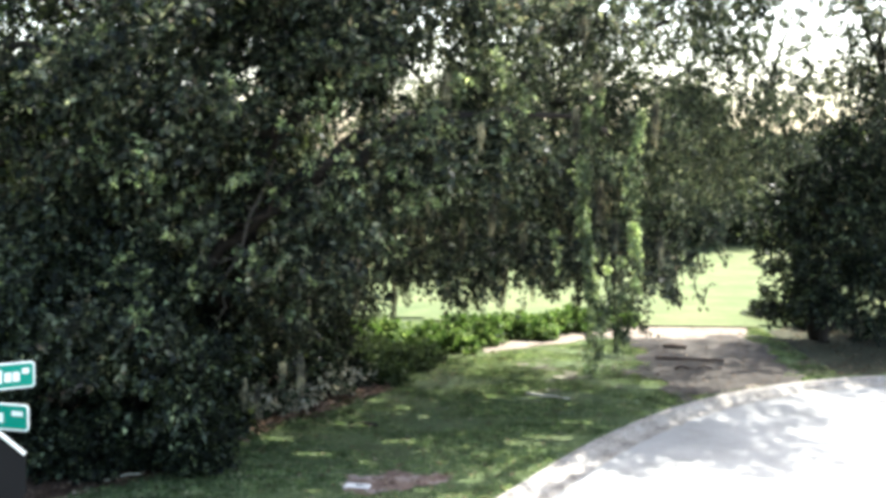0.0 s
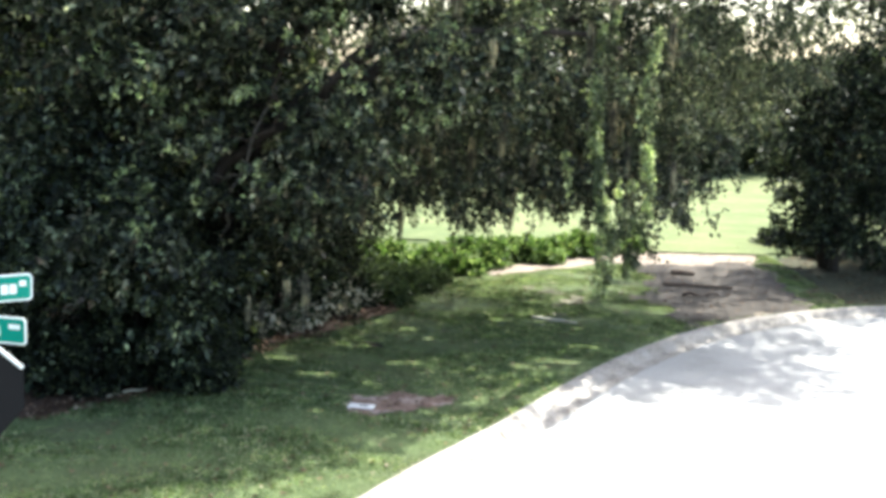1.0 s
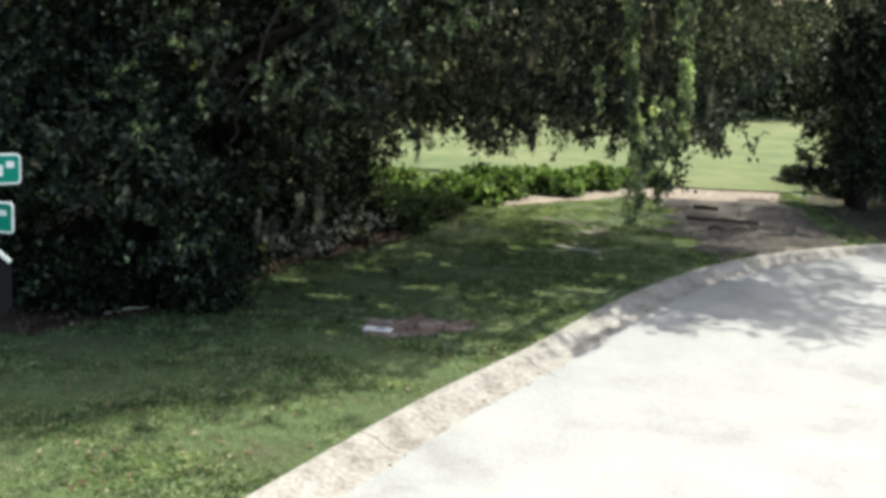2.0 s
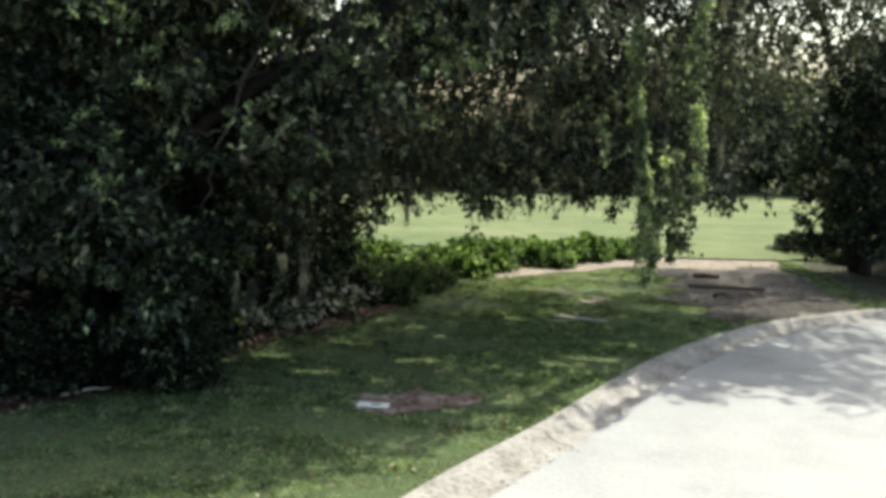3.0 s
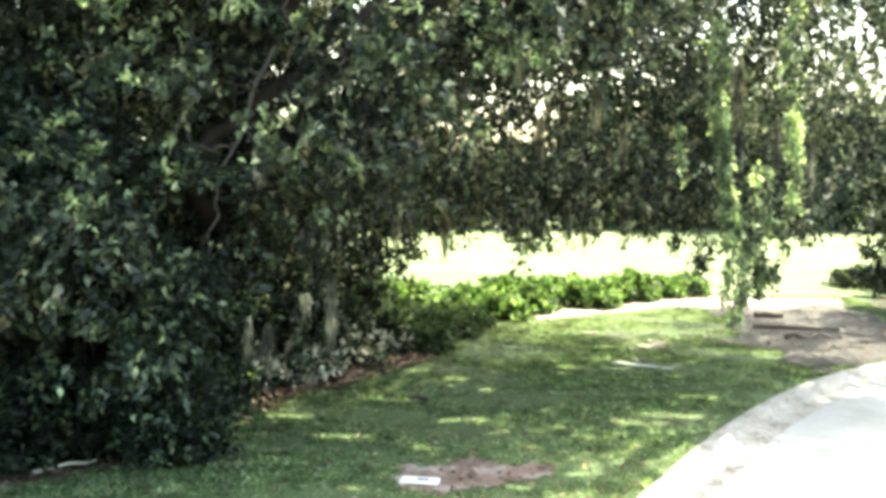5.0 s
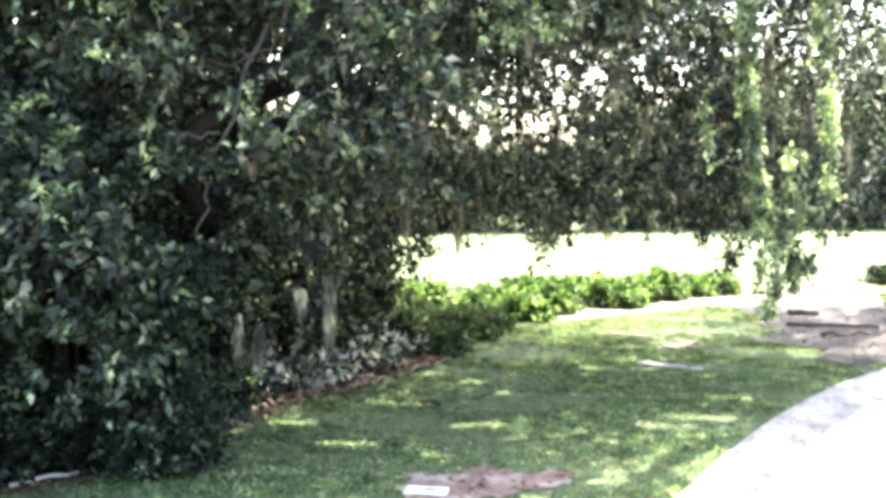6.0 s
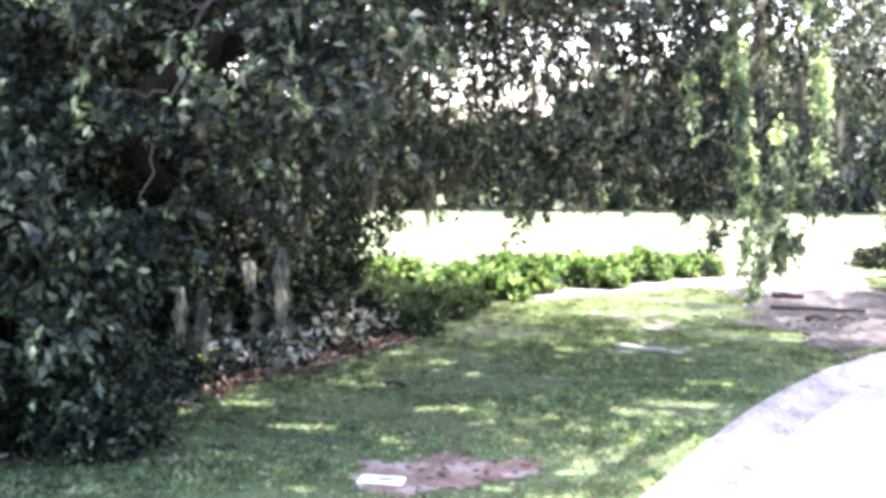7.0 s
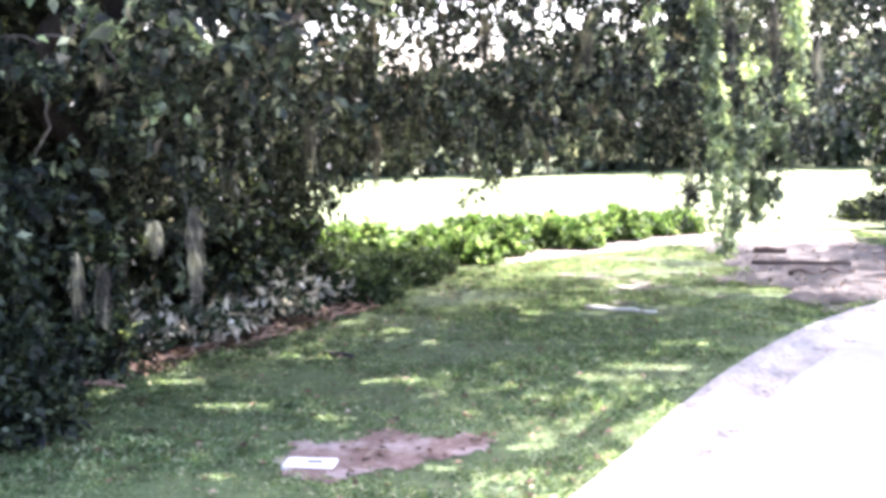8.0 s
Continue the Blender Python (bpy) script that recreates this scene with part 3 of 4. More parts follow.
def sunlit(x, y, z):
    """True where foliage would shade neither the hanging vines nor the near kerb."""
    x, y, z = np.asarray(x, float), np.asarray(y, float), np.asarray(z, float)
    lit = z - 3.0
    vines = (lit > 0.2) & (np.abs(x - 0.306 * lit - 2.25) < 0.95) & (np.abs(y - 0.572 * lit - 15.75) < 0.8)
    fx, fy = x - 0.306 * z, y - 0.572 * z
    kerb = ((fy < 13.0) & (signed(KL, fx, fy) > -0.9) | (fy < 14.4) & (signed(KL, fx, fy) > -0.1)) & (z > 3.0)
    return ~(vines | kerb)


def crown(clusters, seed):
    """The oak's crown: bunches of leafy twigs in an uneven dome, dense in front, thin behind, with a skirt that hangs lowest to the left."""
    g = np.random.default_rng(seed)
    pts = np.zeros((0, 3))
    while len(pts) < clusters:
        n = 700
        bough = np.stack([g.uniform(-6.4, 5.0, n), g.uniform(11.5, 24.8, n), g.uniform(1.4, 10.0, n)], 1)
        bough = np.repeat(bough, 7, 0) + g.normal(0, 1, (n * 7, 3)) * np.array([0.62, 0.62, 0.24])
        x, y, z = bough.T
        low = np.interp(x, [-6, -4.5, -3, -2.0, -1.2, -0.4, 2.2, 3.2, 4.2, 5], [2.0, 1.8, 1.6, 2.3, 3.1, 3.65, 3.7, 2.7, 2.1, 2.0])
        low = low + np.clip((y - 15) * 0.22, 0, 1.2) * np.clip((x + 2) * 1.2, 0, 1) * np.clip((4.2 - x) * 1.5, 0, 1) + wob(x, y, 2.2, 0.15) + 0.9 * ((x < -2.6) & (x > -3.5) & (y < 13.2))
        top = roof_height(x, y) + wob(x, y, 1.6, 0.25)
        skin = (top - z < 1.6) | (y - np.interp(x, *FRONT) < 1.3)
        dense = np.interp(y, [13, 16.5, 18.5, 23], [1.0, 0.85, 0.38, 0.22]) * np.where(skin | (z < low + 0.8), 1.0, 0.35) * np.where((x > 0.5) & (z > 3.9), 0.32, 1.0) * np.where(z > 7.2, 0.55, 1.0)
        keep = (z > low) & (z < top) & (top > low + 0.2) & (np.repeat(g.uniform(0, 1, n), 7) < dense)
        keep &= sunlit(x, y, z)
        pts = np.concatenate([pts, bough[keep]])
    pieces = []
    for c in pts[:clusters]:
        way = unit(c - np.array([-0.8, 17.5, 2.5]))
        k = g.uniform(0.4, 0.85)
        n = int(30 * k + g.integers(3, 9))
        start = c + g.normal(0, 0.34, (n, 3)) * k * np.array([1.0, 1.0, 0.6])
        d = way * 0.7 + g.normal(0, 0.45, (n, 3))
        d[:, 2] -= 0.22
        pieces.append(spray_leaves(g, start, d, g.uniform(0.25, 0.55, n), 15, 0.12, 0.4))
    return joined(pieces)


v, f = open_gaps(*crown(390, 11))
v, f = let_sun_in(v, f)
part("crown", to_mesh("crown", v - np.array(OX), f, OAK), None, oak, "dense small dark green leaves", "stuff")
# the tall top of the crown, out of view, added to shade the lawn
limb("limb", local(*bend((-2.5, 16.5, 7.2), (-1.6, 17.4, 10.2), 8, 0.1, 0.1, rng)), 0.10, 0.03, oak)
pieces = []
for _ in range(26):
    c = np.array([rng.uniform(-2.4, 1.3), rng.uniform(15.0, 18.4), rng.uniform(9.3, 11.4)])
    c[2] -= 0.2 * abs(c[0] + 0.6) ** 1.5
    d = rng.normal(0, 0.6, (22, 3))
    if sunlit(c[0:1], c[1:2], c[2:3])[0]:
        pieces.append(spray_leaves(rng, c + rng.normal(0, 0.3, (22, 3)), d, rng.uniform(0.3, 0.6, 22), 14, 0.13, 0.4))
for _ in range(20):
    c = np.array([rng.uniform(-2.6, -0.7), rng.uniform(13.9, 16.5), rng.uniform(5.2, 8.0)])
    d = rng.normal(0, 0.6, (26, 3))
    pieces.append(spray_leaves(rng, c + rng.normal(0, 0.28, (26, 3)), d, rng.uniform(0.3, 0.55, 26), 20, 0.085, 0.4))
v, f = open_gaps(*joined(pieces))
v, f = let_sun_in(v, f)
part("crown", to_mesh("crown", v - np.array(OX), f, OAK), None, oak, "dense small dark green leaves", "stuff")
# pale yellow-green shoots on the outside of the crown
pieces = []
for _ in range(70):
    x = rng.uniform(-4.2, 0.8)
    c = np.array([[x, np.interp(x, *FRONT) + rng.uniform(-0.25, 0.5), rng.uniform(1.6 + max(0, x + 3) * 0.7, 5.6)]])
    d = np.array([[rng.normal(0, 0.5), -0.5 + rng.normal(0, 0.3), rng.normal(0.2, 0.6)]])
    k = int(rng.integers(2, 5))
    pieces.append(spray_leaves(rng, np.repeat(c, k, 0) + rng.normal(0, 0.06, (k, 3)), d + rng.normal(0, 0.3, (k, 3)), 0.3, 13, 0.085, 0.25))
v, f = open_gaps(*joined(pieces))
part("pale_shoots", to_mesh("pale_shoots", v - np.array(OX), f, VINE), None, oak, "pale yellow-green shoots", "stuff")
# a long limb that overhangs the dirt path
limb("limb", local(*bend((1.6, 19.8, 5.2), (5.6, 24.6, 5.0), 8, 0.5, 0.1, rng)), 0.06, 0.02, oak)
limb("limb", local(*bend((0.8, 19.0, 5.2), (4.6, 20.5, 7.0), 8, 0.3, 0.1, rng)), 0.06, 0.02, oak)
limb("limb", local(*bend((-3.5, 15.8, 1.9), (-3.6, 14.7, 2.45), 5, 0.0, 0.03, rng), *bend((-3.45, 14.6, 2.6), (-1.6, 14.4, 4.25), 8, 0.05, 0.05, rng)), 0.13, 0.06, oak)
pieces = []
for _ in range(15):
    c = np.array([rng.uniform(0.4, 3.2), rng.uniform(15.5, 18.5), rng.uniform(5.2, 7.6)])
    d = rng.normal(0, 0.6, (22, 3))
    if sunlit(c[0:1], c[1:2], c[2:3])[0]:
        pieces.append(spray_leaves(rng, c + rng.normal(0, 0.3, (22, 3)), d, rng.uniform(0.3, 0.6, 22), 18, 0.085, 0.4))
for _ in range(9):
    c = np.array([rng.uniform(-1.6, 1.4), rng.uniform(20.5, 22.5), rng.uniform(4.0, 5.2)])
    d = rng.normal(0, 0.6, (20, 3))
    pieces.append(spray_leaves(rng, c + rng.normal(0, 0.25, (20, 3)), d, rng.uniform(0.3, 0.6, 20), 18, 0.09, 0.4))
for _ in range(38):
    c = np.array([rng.uniform(1.6, 6.0), rng.uniform(17.5, 24.0), rng.uniform(4.8, 7.8)])
    d = rng.normal(0, 0.6, (13, 3))
    d[:, 2] -= 0.2
    if sunlit(c[0:1], c[1:2], c[2:3])[0]:
        pieces.append(spray_leaves(rng, c + rng.normal(0, 0.3, (13, 3)), d, rng.uniform(0.3, 0.6, 13), 16, 0.09, 0.4))
for _ in range(26):
    c = np.array([rng.uniform(-1.2, 1.6), rng.uniform(15.0, 18.5), rng.uniform(5.0, 7.6)])
    d = rng.normal(0, 0.6, (20, 3))
    if sunlit(c[0:1], c[1:2], c[2:3])[0]:
        pieces.append(spray_leaves(rng, c + rng.normal(0, 0.28, (20, 3)), d, rng.uniform(0.3, 0.55, 20), 14, 0.12, 0.4))
for _ in range(46):
    c = np.array([rng.uniform(0.6, 5.4), rng.uniform(18.6, 22.5), rng.uniform(5.4, 8.4)])
    d = rng.normal(0, 0.6, (20, 3))
    if sunlit(c[0:1], c[1:2], c[2:3])[0]:
        pieces.append(spray_leaves(rng, c + rng.normal(0, 0.3, (20, 3)), d, rng.uniform(0.3, 0.6, 20), 14, 0.12, 0.4))
for _ in range(20):
    c = np.array([rng.uniform(3.0, 5.8), rng.uniform(18.8, 25.0), rng.uniform(4.0, 5.9)])
    d = rng.normal(0, 0.6, (18, 3))
    if sunlit(c[0:1], c[1:2], c[2:3])[0]:
        pieces.append(spray_leaves(rng, c + rng.normal(0, 0.3, (18, 3)), d, rng.uniform(0.3, 0.6, 18), 16, 0.09, 0.4))
for _ in range(26):
    c = np.array([rng.uniform(3.4, 6.2), rng.uniform(21.0, 26.8), rng.uniform(3.2, 5.3)])
    d = rng.normal(0, 0.6, (20, 3))
    d[:, 2] -= 0.4
    pieces.append(spray_leaves(rng, c + rng.normal(0, 0.2, (20, 3)), d, rng.uniform(0.3, 0.6, 20), 18, 0.09, 0.6))
v, f = joined(pieces)
v, f = let_sun_in(v, f)
part("crown", to_mesh("crown", v - np.array(OX), f, OAK_LIT), None, oak, "thin outer foliage over the path", "stuff")
# high right side of the crown, mostly out of view, added to shade the road's bend
limb("limb", local(*bend((0.8, 19.0, 5.2), (3.6, 20.6, 8.4), 6, 0.2, 0.1, rng), *bend((3.9, 20.8, 8.6), (6.8, 22.4, 9.8), 6, 0.2, 0.1, rng)), 0.09, 0.03, oak)
pieces = []
for _ in range(90):
    c = np.array([rng.uniform(3.0, 8.8), rng.uniform(19.2, 25.0), rng.uniform(7.6, 10.8)])
    c[2] += 0.12 * (c[0] - 5)
    d = rng.normal(0, 0.6, (20, 3))
    if sunlit(c[0:1], c[1:2], c[2:3])[0]:
        pieces.append(spray_leaves(rng, c + rng.normal(0, 0.3, (20, 3)), d, rng.uniform(0.3, 0.6, 20), 16, 0.11, 0.4))
v, f = joined(pieces)
v, f = let_sun_in(v, f)
part("crown", to_mesh("crown", v - np.array(OX), f, OAK), None, oak, "dense small dark green leaves", "stuff")
# the drooping middle of the crown, whose hem hangs over the lawn
pieces = []
for _ in range(42):
    x, y = rng.uniform(-1.9, 4.1), rng.uniform(16.3, 21.5)
    z = 2.42 + 0.16 * math.sin(x * 2.3 + y) + abs(rng.normal(0, 0.12))
    n = int(rng.integers(10, 20))
    d = rng.normal(0, 0.5, (n, 3))
    d[:, 2] -= 0.5
    if sunlit(np.array([x]), np.array([y]), np.array([z]))[0]:
        pieces.append(spray_leaves(rng, np.array([x, y, z]) + rng.normal(0, 1, (n, 3)) * np.array([0.30, 0.30, 0.13]), d, rng.uniform(0.25, 0.42, n), 18, 0.10, 0.4))
for _ in range(72):
    c = np.array([rng.uniform(-2.2, 2.4) if _ < 56 else rng.uniform(-1.5, 0.6), rng.uniform(16.5, 22.0), rng.uniform(2.8, 4.6)])
    n = int(rng.integers(5, 13))
    d = rng.normal(0, 0.5, (n, 3))
    d[:, 2] -= 0.3
    if sunlit(c[0:1], c[1:2], c[2:3])[0]:
        pieces.append(spray_leaves(rng, c + rng.normal(0, 0.22, (n, 3)), d, rng.uniform(0.25, 0.5, n), 15, 0.105, 0.4))
fill = np.random.default_rng(77)
for _ in range(17):
    c = np.array([fill.uniform(-1.1, 0.8), fill.uniform(16.4, 22.0), fill.uniform(3.0, 3.9)])
    c[2] += 0.08 * (c[1] - 16)
    n = int(fill.integers(4, 9))
    d = fill.normal(0, 0.5, (n, 3))
    d[:, 2] -= 0.3
    pieces.append(spray_leaves(fill, c + fill.normal(0, 0.2, (n, 3)), d, fill.uniform(0.25, 0.45, n), 14, 0.105, 0.4))
thin = []
for _ in range(46):
    c = np.array([rng.uniform(1.4, 4.2), rng.uniform(16.8, 21.0), rng.uniform(2.5, 5.4)])
    n = int(rng.integers(9, 17))
    d = rng.normal(0, 0.5, (n, 3))
    d[:, 2] -= 0.4
    if sunlit(c[0:1], c[1:2], c[2:3])[0]:
        outer = c[0] > 2.9
        (thin if outer else pieces).append(spray_leaves(rng, c + rng.normal(0, 0.25, (n, 3)), d, rng.uniform(0.25, 0.5, n), 9 if outer else 15, 0.11, 0.4))
for _ in range(13):
    c = np.array([rng.uniform(4.0, 6.0), rng.uniform(18.6, 21.2), rng.uniform(3.6, 5.8)])
    n = int(rng.integers(8, 15))
    d = rng.normal(0, 0.5, (n, 3))
    d[:, 2] -= 0.4
    thin.append(spray_leaves(rng, c + rng.normal(0, 0.25, (n, 3)), d, rng.uniform(0.25, 0.5, n), 13, 0.11, 0.4))
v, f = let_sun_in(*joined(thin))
part("crown", to_mesh("crown", v - np.array(OX), f, OAK_LIT), None, oak, "thin pale foliage at the crown's open side", "stuff")
for _ in range(16):
    c = np.array([rng.uniform(-3.8, -1.8), rng.uniform(14.3, 15.6), rng.uniform(1.5, 2.7)])
    d = rng.normal(0, 0.6, (24, 3))
    pieces.append(spray_leaves(rng, c + rng.normal(0, 0.25, (24, 3)), d, rng.uniform(0.3, 0.5, 24), 18, 0.095, 0.4))
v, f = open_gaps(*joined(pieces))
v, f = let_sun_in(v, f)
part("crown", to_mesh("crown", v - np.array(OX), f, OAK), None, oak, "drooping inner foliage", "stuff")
# boughs over the hollow under the tree; a darker leaf paints in their shade
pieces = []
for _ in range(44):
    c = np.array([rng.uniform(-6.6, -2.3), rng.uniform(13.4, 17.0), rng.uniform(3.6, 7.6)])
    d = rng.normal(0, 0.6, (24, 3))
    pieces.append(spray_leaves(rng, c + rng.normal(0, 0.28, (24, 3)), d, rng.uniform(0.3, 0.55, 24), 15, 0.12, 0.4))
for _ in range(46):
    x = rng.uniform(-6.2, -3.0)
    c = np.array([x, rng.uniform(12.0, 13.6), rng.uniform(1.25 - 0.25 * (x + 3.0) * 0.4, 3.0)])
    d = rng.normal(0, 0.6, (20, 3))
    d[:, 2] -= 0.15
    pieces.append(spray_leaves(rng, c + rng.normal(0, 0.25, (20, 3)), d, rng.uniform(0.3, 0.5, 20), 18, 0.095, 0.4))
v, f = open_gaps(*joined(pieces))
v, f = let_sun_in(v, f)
part("crown", to_mesh("crown", v - np.array(OX), f, SHRUB_SHADE), None, oak, "leafy boughs over a hollow, shade put into their very dark leaves", "stuff")
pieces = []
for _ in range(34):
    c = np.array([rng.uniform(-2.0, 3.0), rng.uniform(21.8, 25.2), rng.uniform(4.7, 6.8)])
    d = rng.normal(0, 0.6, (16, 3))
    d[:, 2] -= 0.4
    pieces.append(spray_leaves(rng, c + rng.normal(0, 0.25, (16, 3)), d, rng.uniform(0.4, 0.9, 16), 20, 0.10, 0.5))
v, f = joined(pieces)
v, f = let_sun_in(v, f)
part("crown", to_mesh("crown", v - np.array(OX), f, OAK_LIT), None, oak, "thin sunlit olive foliage at the back", "stuff")


def hanging_leaves(g, x, y, top, low, n, size, girth, mat_leaf, name, label, hung=0.0):
    """A hanging strand: a thin stem with leaves all down it."""
    nodes = g.uniform(low, top, max(4, int((top - low) / 0.11)))
    lean = g.normal(0, girth * 0.6, (len(nodes), 2))
    pick = g.choice(len(nodes), n, p=(lambda w: w / w.sum())(g.uniform(0.25, 1.0, len(nodes))))
    z = np.clip(nodes[pick] + g.normal(0, 0.07, n), low - 0.05, top)
    px = x + 0.10 * np.sin(z * 2.1 + y) + lean[pick, 0] + g.normal(0, girth * 0.6, n)
    py = y + 0.08 * np.cos(z * 1.7 + x) + lean[pick, 1] + g.normal(0, girth * 0.6, n)
    d = g.normal(0, 0.6, (n, 3))
    d[:, 2] -= 0.8
    nr = g.normal(0, 1, (n, 3))
    ln = g.uniform(0.6, 1.4, n) * size
    va, fa = leaf_arrays(np.stack([px, py, z], 1), d, nr, ln, ln * g.uniform(0.4, 0.65, n))
    ob = part(name, to_mesh(name, va - np.array(OX), fa, mat_leaf), None, oak, label, "stuff")
    zs = np.linspace(max(top, hung), low + 0.1, 9)
    stem = [Vector((x + 0.10 * math.sin(q * 2.1 + y), y + 0.08 * math.cos(q * 1.7 + x), q)) - OX for q in zs]
    part("stem", to_mesh("stem", *tube(stem, [0.006] * 9, 5), BARK), None, ob)
    return ob


# bright vines that hang in the sun at the crown's open side
for x, y, top, low, n, girth in ((1.90, 15.8, 5.4, 1.85, 2800, 0.05), (2.42, 16.1, 2.7, 1.30, 620, 0.05), (2.58, 15.6, 5.0, 2.15, 1300, 0.045), (1.80, 15.9, 5.4, 3.9, 300, 0.05), (2.02, 15.3, 2.1, 1.05, 300, 0.045), (2.14, 15.5, 2.7, 1.12, 560, 0.035), (1.97, 15.6, 2.1, 1.25, 260, 0.035), (1.40, 15.7, 3.1, 2.5, 120, 0.03), (2.66, 15.7, 4.6, 3.4, 200, 0.05), (2.52, 15.9, 2.1, 1.45, 260, 0.05)):
    hanging_leaves(rng, x, y, top, low, int(n * 0.8), 0.075, girth, VINE, "vine", "bright yellow-green hanging vine")
# dark twigs that hang below the crown
for x, y, low in ((3.7, 18.8, 1.75), (3.45, 18.6, 1.95), (3.35, 19.6, 1.0), (3.3, 23.0, 0.55), (3.42, 23.1, 0.7), (3.9, 19.6, 1.7), (0.9, 19.5, 1.7), (0.2, 25.0, 1.0), (-0.3, 24.4, 1.3), (-0.9, 23.5, 1.2), (0.8, 24.4, 1.4), (1.4, 23.2, 1.5), (-1.75, 18.0, 1.4), (-0.6, 20.5, 1.5), (1.9, 21.5, 1.7), (-1.7, 17.0, 1.3), (-1.5, 21.5, 1.2), (2.3, 22.4, 1.6), (-1.9, 19.5, 1.3), (0.4, 17.6, 1.9), (1.6, 18.3, 1.8), (-0.2, 16.2, 2.1)):
    hanging_leaves(rng, x, y, min(low + rng.uniform(0.9, 1.4), 2.75), low, 150, 0.10, 0.12, OAK, "hanging_twig", "drooping leafy twig", 4.6)
for _ in range(26):
    x, y = rng.uniform(-1.4, 3.6), rng.uniform(16.5, 22.5)
    low = rng.uniform(1.7, 2.1)
    hanging_leaves(rng, x, y, min(low + rng.uniform(0.6, 1.0), 2.75), low, 100, 0.10, 0.12, OAK_LIT if _ % 2 else OAK, "hanging_twig", "drooping leafy twig", 4.6)
for _ in range(7):
    x, y = rng.uniform(-2.35, -1.5), rng.uniform(17.0, 19.6)
    low = rng.uniform(1.1, 1.6)
    hanging_leaves(rng, x, y, low + rng.uniform(0.7, 1.1), low, 110, 0.10, 0.16, OAK, "hanging_twig", "drooping leafy twig", 4.6)
for _ in range(16):
    x, y = rng.uniform(-1.0, 3.3), rng.uniform(17.5, 22.5)
    low = rng.uniform(1.25, 1.75)
    hanging_leaves(rng, x, y, low + rng.uniform(0.9, 1.4), low, 110, 0.085, 0.065, OAK_LIT, "hanging_twig", "drooping leafy twig", 4.6)
# beards of grey moss
BEARDS = [(-3.55, 13.75, 2.66, 0.28, 0.02), (-3.3, 13.8, 2.7, 0.3, 0.025), (-2.7, 13.85, 2.6, 0.24, 0.02), (-2.0, 13.45, 1.54, 0.58, 0.034), (-2.0, 13.45, 1.46, 0.5, 0.022), (-2.63, 13.0, 1.30, 0.40, 0.018), (-2.47, 13.0, 1.24, 0.36, 0.017), (-2.2, 13.2, 1.50, 0.22, 0.03), (-1.06, 17.2, 2.05, 0.62, 0.05), (-2.2, 15.6, 1.9, 0.6, 0.05), (-1.6, 16.4, 2.3, 0.7, 0.06), (-1.0, 22.4, 3.0, 1.2, 0.09), (0.9, 22.8, 3.2, 1.3, 0.09), (2.0, 22.0, 3.2, 1.2, 0.09)]
for _ in range(9):
    x = rng.uniform(-0.8, 3.4)
    BEARDS.append((x, np.interp(x, *FRONT) + rng.uniform(-0.1, 1.2), rng.uniform(3.2, 6.2), rng.uniform(0.3, 0.8), rng.uniform(0.03, 0.07)))
for _ in range(6):
    BEARDS.append((rng.uniform(-1.6, 3.4), rng.uniform(21.0, 24.5), rng.uniform(3.0, 5.2), rng.uniform(0.7, 1.5), rng.uniform(0.06, 0.11)))
for _ in range(24):
    BEARDS.append((rng.uniform(-1.7, 3.2), rng.uniform(16.8, 21.8), rng.uniform(2.3, 3.3), rng.uniform(0.5, 1.0), rng.uniform(0.025, 0.05)))
for x, y, z, ln, g in BEARDS:
    part("moss", to_mesh("moss", *(lambda a: (a[0] - np.array(OX), a[1]))(moss_clump(rng, (x, y, z), ln, g)), MOSS), None, oak, "grey beard of hanging moss", "stuff")


# bare grey limbs in the dark gaps
for a, b, r in (((-2.55, 14.3, 3.9), (-3.1, 13.9, 2.5), 0.03), ((-2.95, 14.0, 2.95), (-2.5, 13.8, 2.55), 0.014), ((-3.0, 13.95, 2.75), (-3.6, 13.7, 2.65), 0.013), ((-2.75, 14.1, 3.4), (-3.5, 14.2, 3.9), 0.016), ((-3.1, 13.9, 2.5), (-3.15, 13.8, 1.75), 0.014)):
    limb("bare_limb", local(*bend(a, b, 7, 0.04, 0.03, rng)), r, r * 0.4, oak, GREY_BARK, 7, 0.08, "bare grey dead limb")
# a bare looped twig among the leaves
part("dead_twig", to_mesh("dead_twig", *tube(local(*bend((-2.3, 13.2, 4.1), (-2.36, 13.2, 3.5), 4, 0.0, 0.03, rng), *bend((-2.4, 13.22, 3.38), (-2.95, 13.3, 3.3), 5, -0.06, 0.02, rng)), [0.0065] * 11, 6), BARK_RED, True), None, oak, "bare grey dead twig")


